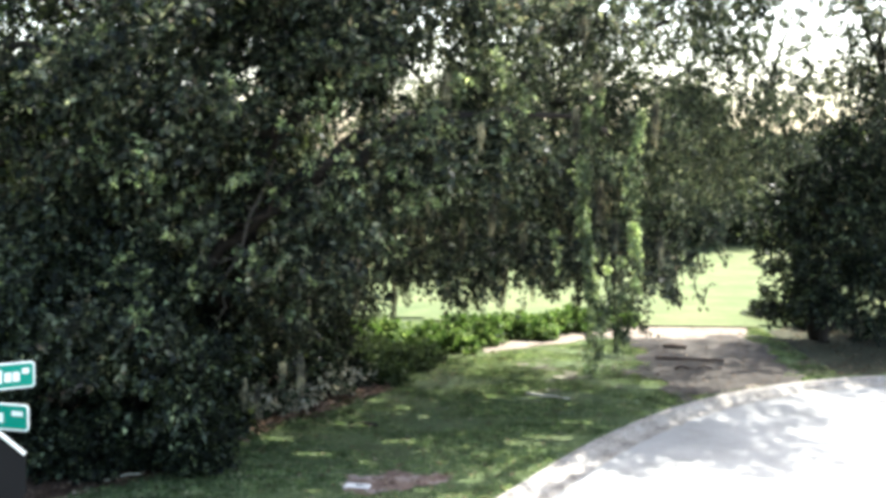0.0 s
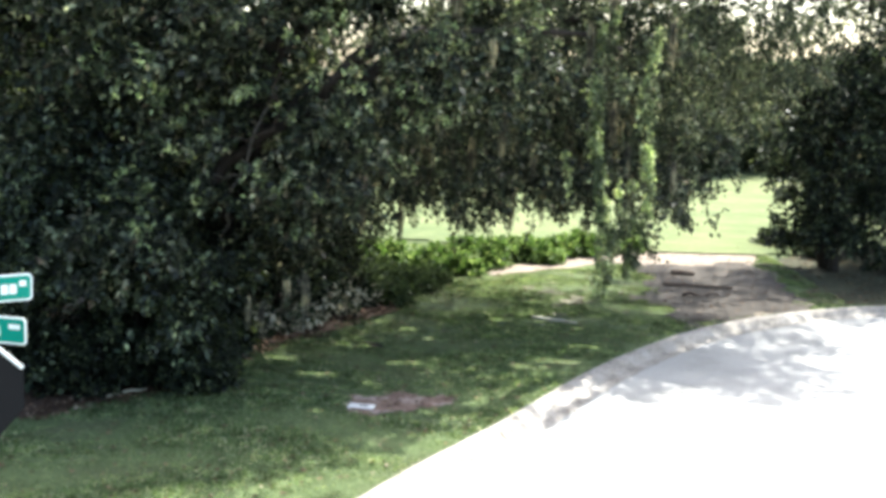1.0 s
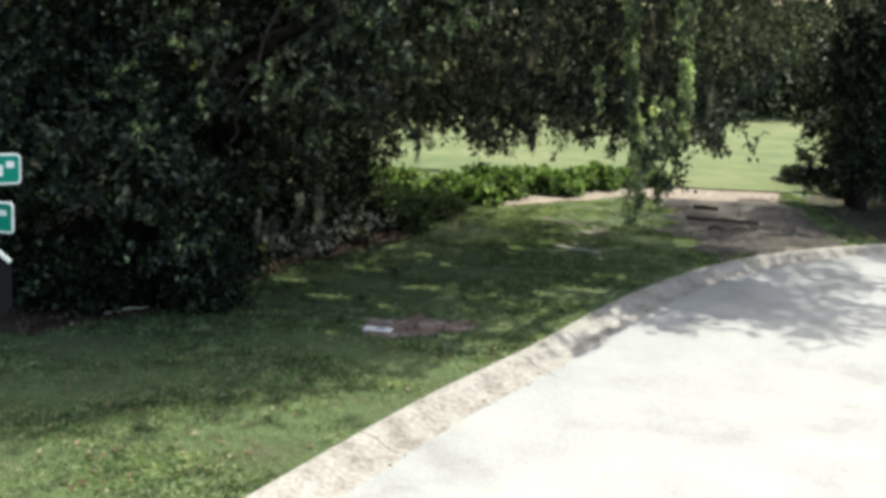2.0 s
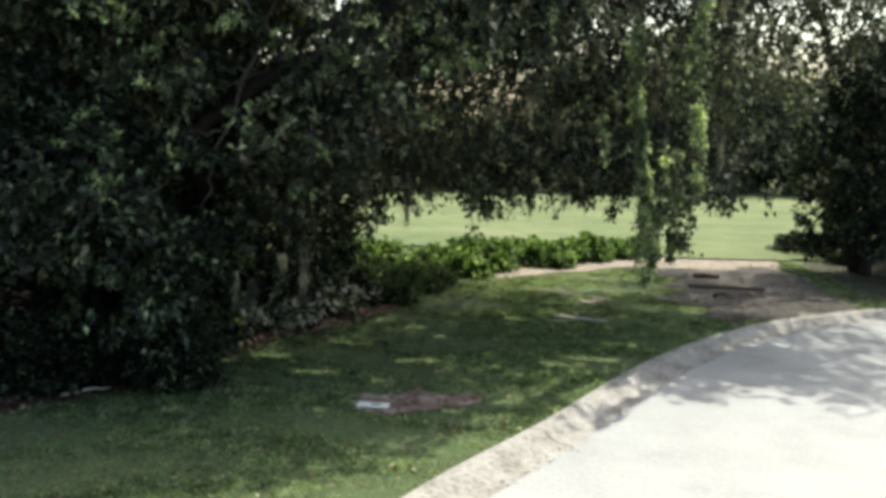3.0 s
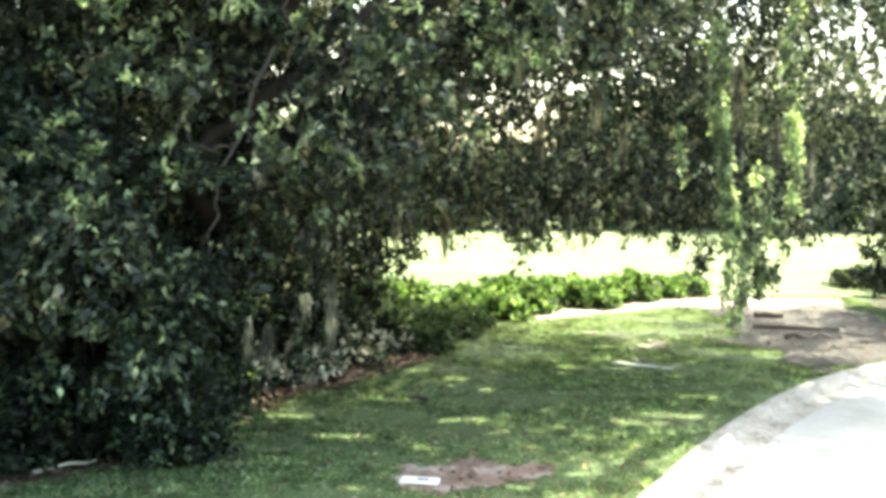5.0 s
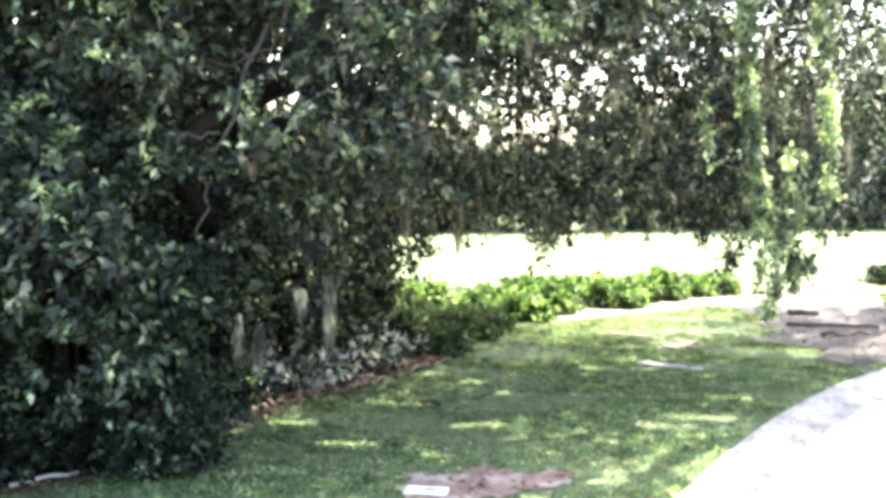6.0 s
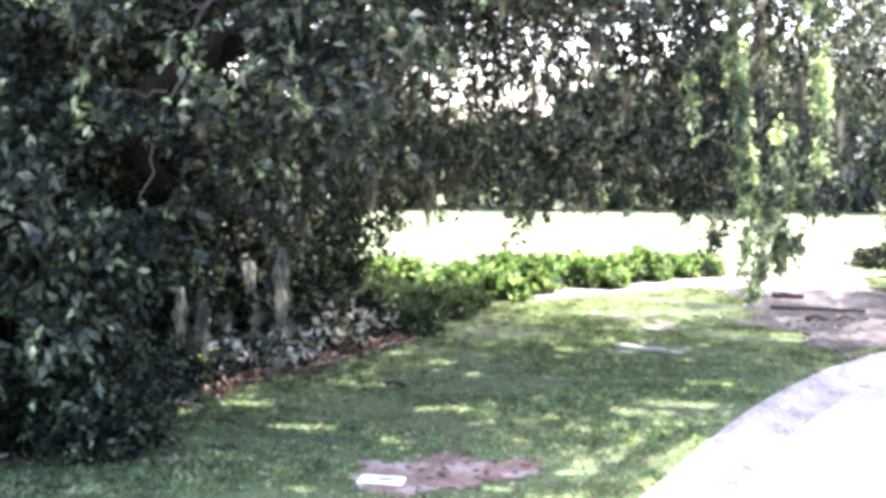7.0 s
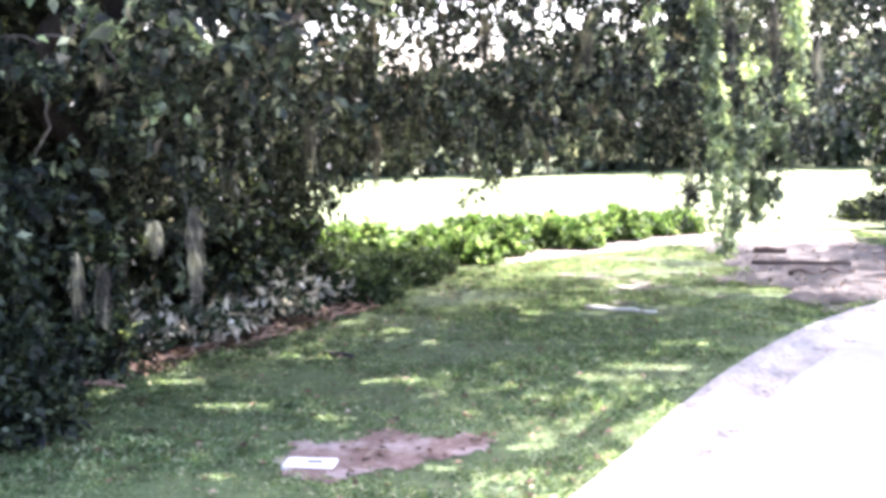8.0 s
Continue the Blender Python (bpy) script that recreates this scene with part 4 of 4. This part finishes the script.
# ---- shrubs and trees ----
def shrub(name, label, at, size, sprays, leaf, material, seed, stems=5, reach=0.35, group="", clumps=6, category="shrub"):
    g = np.random.default_rng(seed)
    top = thing(name, label, category, (at[0], at[1], 0.0), 0, group)
    for _ in range(stems):
        a, r = g.uniform(0, 6.28), g.uniform(0.1, 0.5)
        tip = (math.cos(a) * r * size[0], math.sin(a) * r * size[1], size[2] * g.uniform(0.55, 0.85))
        part("stem", to_mesh("stem", *tube(bend((math.cos(a) * 0.08, math.sin(a) * 0.08, -0.05), tip, 5, 0.05, 0.02, g), [0.03, 0.028, 0.024, 0.02, 0.014, 0.008], 6), BARK, True), None, top)
    pieces = []
    for _ in range(clumps):
        few = clumps < 10
        c = g.uniform(-0.55, 0.55, 3) * np.array(size) * (1.0 if few else 1.35)
        c[2] = size[2] * (0.16 if len(pieces) < 2 else g.uniform(0.22 if few else 0.12, 0.80 if few else 0.92))
        k = g.uniform(0.40, 0.62) if few else g.uniform(0.20, 0.36)
        pieces.append(clump_leaves(g, c, (size[0] * k, size[1] * k, size[2] * 0.32 if few else size[0] * k * 0.8), sprays // clumps, 16, leaf, 0.3 if few else -0.35, 0.3, reach * (1.0 if few else 0.8)))
    va, fa = open_gaps(*joined(pieces), (at[0], at[1], 0.0))
    va[:, 2] = np.abs(va[:, 2]) + 0.01
    part("foliage", to_mesh("foliage", va, fa, material), None, top, "", "stuff")
    return top


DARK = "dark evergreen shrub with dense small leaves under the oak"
# the last three shrubs are added to fill the black shade under the boughs
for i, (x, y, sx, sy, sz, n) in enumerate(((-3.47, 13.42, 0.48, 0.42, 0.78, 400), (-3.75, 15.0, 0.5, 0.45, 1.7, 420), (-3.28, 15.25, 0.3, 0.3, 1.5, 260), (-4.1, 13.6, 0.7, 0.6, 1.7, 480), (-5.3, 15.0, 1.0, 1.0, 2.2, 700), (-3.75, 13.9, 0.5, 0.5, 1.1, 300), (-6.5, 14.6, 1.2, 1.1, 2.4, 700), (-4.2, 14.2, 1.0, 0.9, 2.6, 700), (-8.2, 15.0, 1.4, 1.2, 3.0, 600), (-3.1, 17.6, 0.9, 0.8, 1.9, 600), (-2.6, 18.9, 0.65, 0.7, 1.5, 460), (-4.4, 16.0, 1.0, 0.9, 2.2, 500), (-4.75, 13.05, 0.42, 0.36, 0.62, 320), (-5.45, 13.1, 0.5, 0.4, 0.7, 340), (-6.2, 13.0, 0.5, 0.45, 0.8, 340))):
    shrub("evergreen_shrub", DARK, (x, y), (sx, sy, sz), int(n * (1.5 if sz < 0.9 else 1.2)), 0.082 if sz < 0.9 else 0.10, SHRUB_SHADE, 100 + i, 6, 0.35, "", 20)
for i, (x, y, sx, sz) in enumerate(((-2.85, 16.75, 0.34, 0.45), (-2.5, 17.05, 0.32, 0.42), (-2.3, 17.55, 0.34, 0.48), (-2.15, 18.15, 0.34, 0.42), (-3.2, 16.2, 0.28, 0.36), (-1.95, 18.6, 0.34, 0.46), (-2.5, 18.2, 0.34, 0.6), (-1.75, 19.0, 0.30, 0.34), (-3.55, 15.6, 0.30, 0.30), (-2.75, 17.5, 0.3, 0.62), (-3.1, 17.1, 0.3, 0.6), (-2.1, 19.1, 0.32, 0.5))):
    shrub("pale_leaved_plant", "low plant in the mulch, pale leaves whitened further for sun flecks", (x - 0.12, y + 0.10), (sx, sx, sz * 0.8), 30, 0.14, PALE, 200 + i, 3, 0.2, "pale plants in the bed", 4, "plant")
for i, (x, y, sx, sy, sz) in enumerate(((-2.6, 23.7, 0.8, 0.6, 0.46), (-1.6, 23.5, 0.8, 0.6, 0.44), (-0.6, 23.7, 0.85, 0.65, 0.46), (0.4, 24.1, 0.85, 0.65, 0.48), (1.3, 25.0, 0.85, 0.6, 0.46), (2.2, 25.9, 0.8, 0.55, 0.40), (3.0, 26.6, 0.7, 0.5, 0.30), (3.8, 27.2, 0.6, 0.45, 0.22), (-3.8, 24.2, 1.0, 0.8, 0.7), (-0.1, 23.0, 0.45, 0.4, 0.2))):
    shrub("low_bush", "low bright green sunlit bush along the path", (x, y), (sx, sy, sz), 330, 0.13, HEDGE, 300 + i, 4, 0.25, "bushes along the path", 6, "bush")
for i, (x, y, sx, sz) in enumerate(((-1.45, 20.0, 0.42, 0.28), (-1.25, 19.3, 0.36, 0.24), (-1.0, 20.6, 0.45, 0.2), (-0.6, 21.6, 0.5, 0.2), (-1.5, 21.2, 0.5, 0.22), (-1.1, 21.9, 0.45, 0.18), (-1.8, 22.5, 0.55, 0.24), (-2.1, 20.6, 0.5, 0.34))):
    shrub("ground_cover", "low green leafy ground cover at the edge of the bed", (x, y), (sx, sx, sz), 150, 0.085, COVER, 350 + i, 3, 0.22, "", 5, "plant")
for i, (x, y, sx, sz) in enumerate(((8.35, 29.4, 0.65, 0.42), (9.4, 29.6, 0.75, 0.5), (8.7, 27.2, 0.5, 0.35))):
    shrub("low_bush", "low dark green bush beside the dirt path", (x, y), (sx, sx, sz), 220, 0.10, SHRUB_SHADE, 330 + i, 4, 0.25, "", 5, "bush")


def tree(label, at, height, spread, bare, trunk_r, sprays, leaf, material, seed, bark=BARK, clumps=16, lean=(0, 0), group="", count=18):
    """A whole tree: trunk, limbs that reach the clumps, and a crown of leafy twigs with gaps."""
    g = np.random.default_rng(seed)
    top = thing("tree", label, "tree", (at[0], at[1], 0), 0, group)
    mid = Vector((lean[0], lean[1], height * 0.72))
    line = bend((0, 0, -0.1), mid, 9, 0, height * 0.012, g)
    part("trunk", to_mesh("trunk", *tube(line, [trunk_r * (1.25 if i == 0 else 1) * (1 - 0.085 * i) for i in range(10)], 10, g, 0.08), bark, True), None, top)
    pieces = []
    for i in range(clumps):
        h = bare + (height - bare) * (i + 0.5) / clumps
        q = (h - bare) / (height - bare)
        r = spread * (0.55 + 0.75 * math.sin(math.pi * min(1, q * 0.85 + 0.18))) * g.uniform(0.35, 0.85)
        a = i * 2.4 + g.uniform(-0.5, 0.5)
        c = Vector((lean[0] * q + math.cos(a) * r, lean[1] * q + math.sin(a) * r, h))
        root = line[min(9, max(1, int(9 * h * 0.85 / (height * 0.72))))]
        if i % 2 == 0:
            part("limb", to_mesh("limb", *tube(bend(root, c, 5, 0.15, 0.05, g), [trunk_r * s for s in (0.4, 0.34, 0.28, 0.2, 0.13, 0.06)], 6), bark, True), None, top)
        k = spread * g.uniform(0.32, 0.5)
        pieces.append(clump_leaves(g, c, (k, k, k * 0.75), sprays // clumps, count, leaf, 0.5, 0.25, k * 0.5))
    part("crown", to_mesh("crown", *joined(pieces), material), None, top, "", "stuff")
    return top


# the trees at the far side of the dirt path
tree("slender leaning tree with a dark trunk beside the dirt path", (8.5, 25.6), 8.6, 1.5, 1.3, 0.15, 400, 0.12, OAK, 401, BARK, 18, (-1.3, 0.3))
tree("dark slender tree on the shaded verge", (10.7, 26.6), 9.5, 1.2, 1.7, 0.14, 1300, 0.11, OAK, 402, BARK, 16, (-0.5, 0.4))
# mostly out of view, added to cast shade on the verge and bend
tree("great dark tree at the bend of the road", (14.4, 23.9), 11.5, 2.8, 3.0, 0.26, 2300, 0.12, OAK, 407, BARK, 20, (-0.2, 0.0))
tree("dark leafy tree on the shaded verge", (12.2, 26.0), 10.0, 2.8, 1.2, 0.18, 2000, 0.12, OAK, 403, BARK, 16)
tree("dark leafy tree behind the shaded verge", (14.6, 30.0), 9.5, 2.8, 1.0, 0.18, 1800, 0.12, OAK, 404, BARK, 16)
tree("dark leafy tree behind the shaded verge", (15.5, 28.0), 10.0, 3.0, 1.0, 0.2, 1300, 0.13, OAK, 405, BARK, 16)

tree("dark leafy tree on the shaded verge", (12.9, 28.4), 8.5, 2.1, 1.2, 0.15, 1500, 0.12, OAK, 406, BARK, 15)

tree("low dense dark evergreen tree beside the dirt path", (8.5, 25.2), 5.0, 1.35, 0.55, 0.12, 1700, 0.11, SHRUB_SHADE, 408, BARK, 20)
tree("dark leafy tree behind the shaded verge", (10.9, 30.6), 4.8, 1.9, 0.7, 0.16, 1200, 0.12, OAK, 409, BARK, 15)

# the wood behind and beside the oak; deep shade is put into its leaves
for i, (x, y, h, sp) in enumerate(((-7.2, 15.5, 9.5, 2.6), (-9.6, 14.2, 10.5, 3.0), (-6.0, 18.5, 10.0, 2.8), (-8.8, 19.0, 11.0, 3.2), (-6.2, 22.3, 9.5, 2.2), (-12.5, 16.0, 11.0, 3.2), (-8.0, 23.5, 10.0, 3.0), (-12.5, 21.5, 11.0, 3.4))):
    tree("dark tree in the dense wood behind the oak", (x, y), h, sp, 0.8, 0.2, 640, 0.15, SHRUB_SHADE, 430 + i, BARK, 18, (0, 0), "trees of the wood", 16)

# the far edge of the meadow
protos = [tree("distant tree at the far edge of the meadow", (-9.0, 50.0), 4.8, 2.3, 0.8, 0.2, 400, 0.32, FAR_LEAF, 460, BARK, 14, (0, 0), "trees beyond the meadow"),
          tree("distant tree at the far edge of the meadow", (-4.5, 48.5), 4.2, 2.2, 0.6, 0.18, 400, 0.32, FAR_LEAF, 461, BARK, 14, (0.3, 0), "trees beyond the meadow"),
          tree("distant tree at the far edge of the meadow", (10.5, 54.5), 7.2, 3.0, 1.0, 0.26, 640, 0.36, FAR_LEAF, 462, BARK, 18, (0, 0), "trees beyond the meadow")]
spots = ((-1.5, 49.2, 1, 0.85, 80), (1.6, 50.0, 1, 0.8, 200), (4.4, 50.8, 0, 0.68, 40), (7.0, 52.5, 1, 0.95, 140), (13.2, 56.0, 2, 0.72, 60), (8.2, 57.0, 2, 0.75, 200), (16.0, 55.5, 2, 0.72, 10), (19.0, 56.0, 2, 0.78, 80), (21.8, 56.5, 2, 0.7, 150), (24.5, 56.5, 2, 0.8, 300), (26.5, 57.0, 2, 0.8, 20), (-13.0, 48.0, 0, 1.1, 90), (-17.5, 47.0, 2, 1.0, 150), (31, 58, 2, 1.2, 260), (36, 58, 2, 1.2, 20), (-22, 46, 2, 1.2, 0), (5.8, 54.0, 1, 0.9, 20), (0.2, 52.5, 0, 0.62, 120), (-6.8, 51.5, 0, 0.9, 220), (11.8, 60, 2, 0.75, 120), (6.2, 61, 2, 0.85, 290), (16.4, 61, 2, 0.75, 190))
for x, y, k, s, turn in spots:
    copy_thing(protos[k], pose(x, y, 0, 0, 0, turn) @ Matrix.Scale(s, 4))

# ---- street sign ----
sign = thing("street_sign", "street name sign with two crossed green blades on a steel post", "sign", (-3.42, 7.35, 0))


def slab(w, d, h, bevel=0.004):
    bm = bmesh.new()
    bmesh.ops.create_cube(bm, size=1.0)
    bmesh.ops.scale(bm, vec=(w, d, h), verts=bm.verts)
    if bevel:
        bmesh.ops.bevel(bm, geom=bm.edges[:], offset=bevel, segments=2, affect="EDGES", profile=0.5)
    return bm


def rounded_plate(w, h, d, r, n=6):
    """An upright plate with rounded corners, facing -y."""
    bm = bmesh.new()
    ring = []
    for cx, cz, a0 in ((w / 2 - r, h / 2 - r, 0), (-w / 2 + r, h / 2 - r, 90), (-w / 2 + r, -h / 2 + r, 180), (w / 2 - r, -h / 2 + r, 270)):
        for i in range(n + 1):
            a = radians(a0 + 90 * i / n)
            ring.append((cx + r * math.cos(a), cz + r * math.sin(a)))
    fr = [bm.verts.new((x, -d / 2, z)) for x, z in ring]
    bk = [bm.verts.new((x, d / 2, z)) for x, z in ring]
    bm.faces.new(fr)
    bm.faces.new(bk[::-1])
    for i in range(len(ring)):
        j = (i + 1) % len(ring)
        bm.faces.new((fr[j], fr[i], bk[i], bk[j]))
    bmesh.ops.recalc_face_normals(bm, faces=bm.faces)
    return bm


post_v, post_f = tube([(0, 0, -0.2), (0, 0, 1.4), (0, 0, 2.57)], [0.03, 0.03, 0.03], 14)
part("post", to_mesh("post", post_v, post_f, GALV, True), None, sign, "galvanised steel post")


def blade(z, turn, bars):
    b = part("blade", rounded_plate(0.78, 0.20, 0.006, 0.03), SIGN_WHITE, sign, "white-edged green street name blade")
    b.matrix_local = pose(0, 0, z, 0, 0, turn)
    for side in (-1, 1):
        g = part("panel", rounded_plate(0.752, 0.172, 0.003, 0.02), SIGN_GREEN, b)
        g.location = (0, side * 0.005, 0)
        for x, dz, w, h in bars:
            t = part("lettering", rounded_plate(w, h * 1.2, 0.002, 0.004, 2), SIGN_WHITE, b)
            t.location = (side * -x, side * 0.0078, dz)
    return b


blade(2.455, 38, ((-0.20, 0, 0.07, 0.085), (-0.10, 0, 0.06, 0.085), (0.0, 0, 0.05, 0.085), (0.12, 0, 0.055, 0.085), (0.19, -0.008, 0.05, 0.06), (0.25, -0.008, 0.05, 0.06), (0.32, 0.03, 0.05, 0.035)))
blade(2.185, -10, ((-0.22, 0, 0.07, 0.085), (-0.12, 0, 0.06, 0.085), (-0.02, 0, 0.05, 0.085), (0.08, 0, 0.055, 0.085), (0.16, -0.008, 0.05, 0.06), (0.30, 0.03, 0.09, 0.03)))

bm = bmesh.new()
corners = [(0.381 / math.cos(math.pi / 8) * math.cos(math.pi / 8 + k * math.pi / 4), 0.381 / math.cos(math.pi / 8) * math.sin(math.pi / 8 + k * math.pi / 4)) for k in range(8)]
face = bm.faces.new([bm.verts.new((x, 0, z)) for x, z in corners])
ext = bmesh.ops.extrude_face_region(bm, geom=[face])
bmesh.ops.translate(bm, vec=(0, 0.006, 0), verts=[q for q in ext["geom"] if isinstance(q, bmesh.types.BMVert)])
bmesh.ops.recalc_face_normals(bm, faces=bm.faces)
panel = part("back_panel", bm, SIGN_DARK, sign, "dark unpainted back of an eight-sided traffic sign")
panel.matrix_local = pose(-0.055, -0.012, 1.68, 0, 0, 42)
bar = part("slanting_bar", slab(0.31, 0.012, 0.03, 0.004), SIGN_WHITE, panel, "pale strip along the edge")
bar.matrix_local = pose(0.262, -0.007, 0.262, 0, 45, 0)
bar = part("badge", slab(0.05, 0.006, 0.07, 0.002), YELLOW, panel)
bar.location = (-0.10, -0.0135, 0.09)

# ---- small things on the grass ----
lid = thing("meter_lid", "white plastic utility box lid lying in the grass", "lid", (-1.185, 12.90, 0.0), -6)
ob = part("cover", slab(0.33, 0.19, 0.036, 0.014), WHITE_PLASTIC, lid)
ob.location = (0, 0, 0.012)
ob = part("slot", slab(0.10, 0.035, 0.006, 0.002), SIGN_DARK, lid, "dark grip slot")
ob.location = (0.03, 0.0, 0.0315)

BARE = [(-1.35, 12.72), (-0.95, 12.62), (-0.75, 12.85), (-0.45, 12.95), (0.0, 13.35), (-0.15, 13.62), (-0.55, 13.45), (-0.75, 13.7), (-1.05, 13.45), (-1.4, 13.3)]
bare = new("bare_patch", to_mesh("bare_patch", *grid_sheet(np.arange(-1.8, 0.3, 0.025), np.arange(12.3, 14.1, 0.025), lambda x, y: inside(BARE, x + wob(x, y, 6, 0.06) + wob(x, y, 23, 0.035) + wob(y, x, 57, 0.015), y + wob(y, x, 7, 0.05) + wob(x, y, 31, 0.025)), 0.011), BARE_SOIL, True))
tagged(bare, "bare brown earth with dry leaves beside the lid", "bare earth", kind="structure")


def flat_leaves(g, x, y, z, size):
    n = len(x)
    base = np.stack([x, y, z], 1)
    d = g.normal(0, 1, (n, 3))
    d[:, 2] = np.abs(d[:, 2]) * 0.15
    nr = g.normal(0, 0.25, (n, 3))
    nr[:, 2] += 1
    ln = g.uniform(0.6, 1.4, n) * size
    return leaf_arrays(base, d, nr, ln, ln * g.uniform(0.4, 0.7, n))


def scatter(g, n, box, ok):
    x, y = g.uniform(box[0], box[1], n * 4), g.uniform(box[2], box[3], n * 4)
    m = ok(x, y)
    return x[m][:n], y[m][:n]


g = np.random.default_rng(31)
bx, by = scatter(g, 9000, (-9, 0.8, 11, 24), lambda x, y: inside(WOOD_BED, x, y))
rx, ry = scatter(g, 30, (-1.6, 0.1, 12.4, 13.9), lambda x, y: inside(BARE, x, y))
lx, ly = scatter(g, 2000, (-5, 5, 8, 24), lambda x, y: signed(KL, x, y) < -0.1)
ex, ey = scatter(g, 6000, (-5, 1, 11, 24), lambda x, y: np.abs(signed(np.array(WOOD_BED[1:11]), x, y) + 0.05) < 0.24)
vx, vy = scatter(g, 2200, (6.8, 14, 20.5, 29.5), lambda x, y: inside(VERGE, x, y))
qx, qy = scatter(g, 700, (3.5, 7.5, 18.5, 29), lambda x, y: inside(DIRT_PATH, x, y))
kx, ky = scatter(g, 5200, (-4, 7.5, 3, 21.5), lambda x, y: (np.abs(signed(KL, x, y) - 0.47) < 0.05 + 0.05 * np.sin(x * 5 + 2 * np.sin(y * 3))) & (wob(x, y, 2.6, 0.5) + g.normal(0, 0.25, x.shape) > 0.0))
ax, ay = (np.concatenate(q) for q in ((bx, rx, lx, ex, qx, vx), (by, ry, ly, ey, qy, vy)))
clear = (np.abs(ax + 1.185) > 0.24) | (np.abs(ay - 12.90) > 0.16)
ax, ay = ax[clear], ay[clear]
litter = new("fallen_leaves", to_mesh("fallen_leaves", *flat_leaves(g, ax, ay, relief(ax, ay) + 0.022, 0.06), LITTER))
debris = new("gutter_debris", to_mesh("gutter_debris", *flat_leaves(g, kx, ky, np.full(len(kx), -0.080), 0.035), LITTER))
tagged(debris, "dry leaf crumbs and grit along the gutter", "leaf litter", kind="stuff")
tagged(litter, "dry brown fallen leaves on mulch and grass", "leaf litter", kind="stuff")

# grass blades, in uneven tufts
gx, gy = scatter(g, 230000, (-6, 7.5, 6.5, 27), lambda x, y: (signed(KL, x, y) < -0.02) & ~inside(WOOD_BED, x, y) & ~inside(DIRT_PATH, x, y) & ~(worn_spot(x, y) & (g.uniform(0, 1, x.shape) < 0.65)) & ~(inside(BARE, x, y) & (g.uniform(0, 1, x.shape) < 0.66 + wob(x, y, 9.0, 0.2))) & ((wob(x, y, 1.3, 0.35) + wob(x * 0.5, y, 7.1, 0.35) + wob(y, x * 0.6, 17.0, 0.3) + g.normal(0, 0.45, x.shape)) > -0.55))
n = len(gx)
d = g.normal(0, 1.0, (n, 3))
d[:, 2] = 0.55
ln = g.uniform(0.025, 0.06, n) * (1 + 0.5 * np.clip(wob(gx * 0.6, gy, 3.1, 0.6), -1, 1))
nr = g.normal(0, 0.6, (n, 3))
nr[:, 2] += 0.8
lawn = new("grass", to_mesh("grass", *leaf_arrays(np.stack([gx, gy, relief(gx, gy) - 0.004], 1), d, nr, ln, ln * 0.26), GRASS))
tagged(lawn, "short green lawn grass in the shade of the oak", "grass", kind="stuff")


def fallen_branch(pts, r0, r1, label, material=DEADWOOD):
    a = Vector(pts[0])
    top = thing("fallen_branch", label, "branch", (a.x, a.y, 0), 0, "fallen wood")
    line = [Vector(p) - Vector((a.x, a.y, 0)) for p in pts]
    part("wood", to_mesh("wood", *tube(line, [r0 + (r1 - r0) * i / (len(line) - 1) for i in range(len(line))], 8, g, 0.12), material, True), None, top)
    return top


edge = np.array(WOOD_BED[3:9])
for i in range(46):
    q = edge[i % 5] + (edge[i % 5 + 1] - edge[i % 5]) * g.uniform(0, 1)
    d = (edge[i % 5 + 1] - edge[i % 5]) / np.linalg.norm(edge[i % 5 + 1] - edge[i % 5])
    d = d + g.normal(0, 0.45, 2)
    ln, r = g.uniform(0.2, 0.7), g.uniform(0.007, 0.018)
    q = q + g.normal(0, 0.13, 2) - np.array([0.06, -0.03])
    fallen_branch(bend((*(q - d * ln / 2), 0.022 + r), (*(q + d * ln / 2), 0.022 + r), 6, 0.015, 0.018, g), r, r * 0.45, "dry reddish fallen twig along the edge of the bed")
fallen_branch(bend((4.1, 22.35, 0.045), (5.5, 22.2, 0.045), 8, 0.0, 0.008, g), 0.034, 0.022, "dark rotting log on the dirt path", BARK_RED)
fallen_branch(bend((4.5, 23.75, 0.07), (5.0, 23.68, 0.06), 6, 0.0, 0.006, g), 0.06, 0.045, "short dark log on the dirt path", BARK_RED)
fallen_branch(bend((4.3, 21.2, 0.04), (5.3, 21.5, 0.04), 7, 0.0, 0.03, g), 0.03, 0.015, "thin dark branch on the dirt path", BARK_RED)
fallen_branch(bend((1.2, 18.55, 0.035), (1.95, 18.25, 0.03), 6, 0.0, 0.015, g), 0.03, 0.02, "pale bleached branch in the grass", BLEACHED)
fallen_branch(bend((-1.45, 16.15, 0.03), (-1.2, 16.0, 0.03), 4, 0.01, 0.01, g), 0.03, 0.02, "short dark stick in the grass", BARK)
fallen_branch(bend((-3.5, 14.95, 0.03), (-2.95, 14.9, 0.03), 5, 0.01, 0.015, g), 0.018, 0.012, "dry brown stick in the grass")
fallen_branch(bend((-4.36, 12.80, 0.03), (-3.97, 13.20, 0.035), 5, 0.01, 0.01, np.random.default_rng(5)), 0.020, 0.012, "pale bleached stick at the edge of the mulch", BLEACHED)
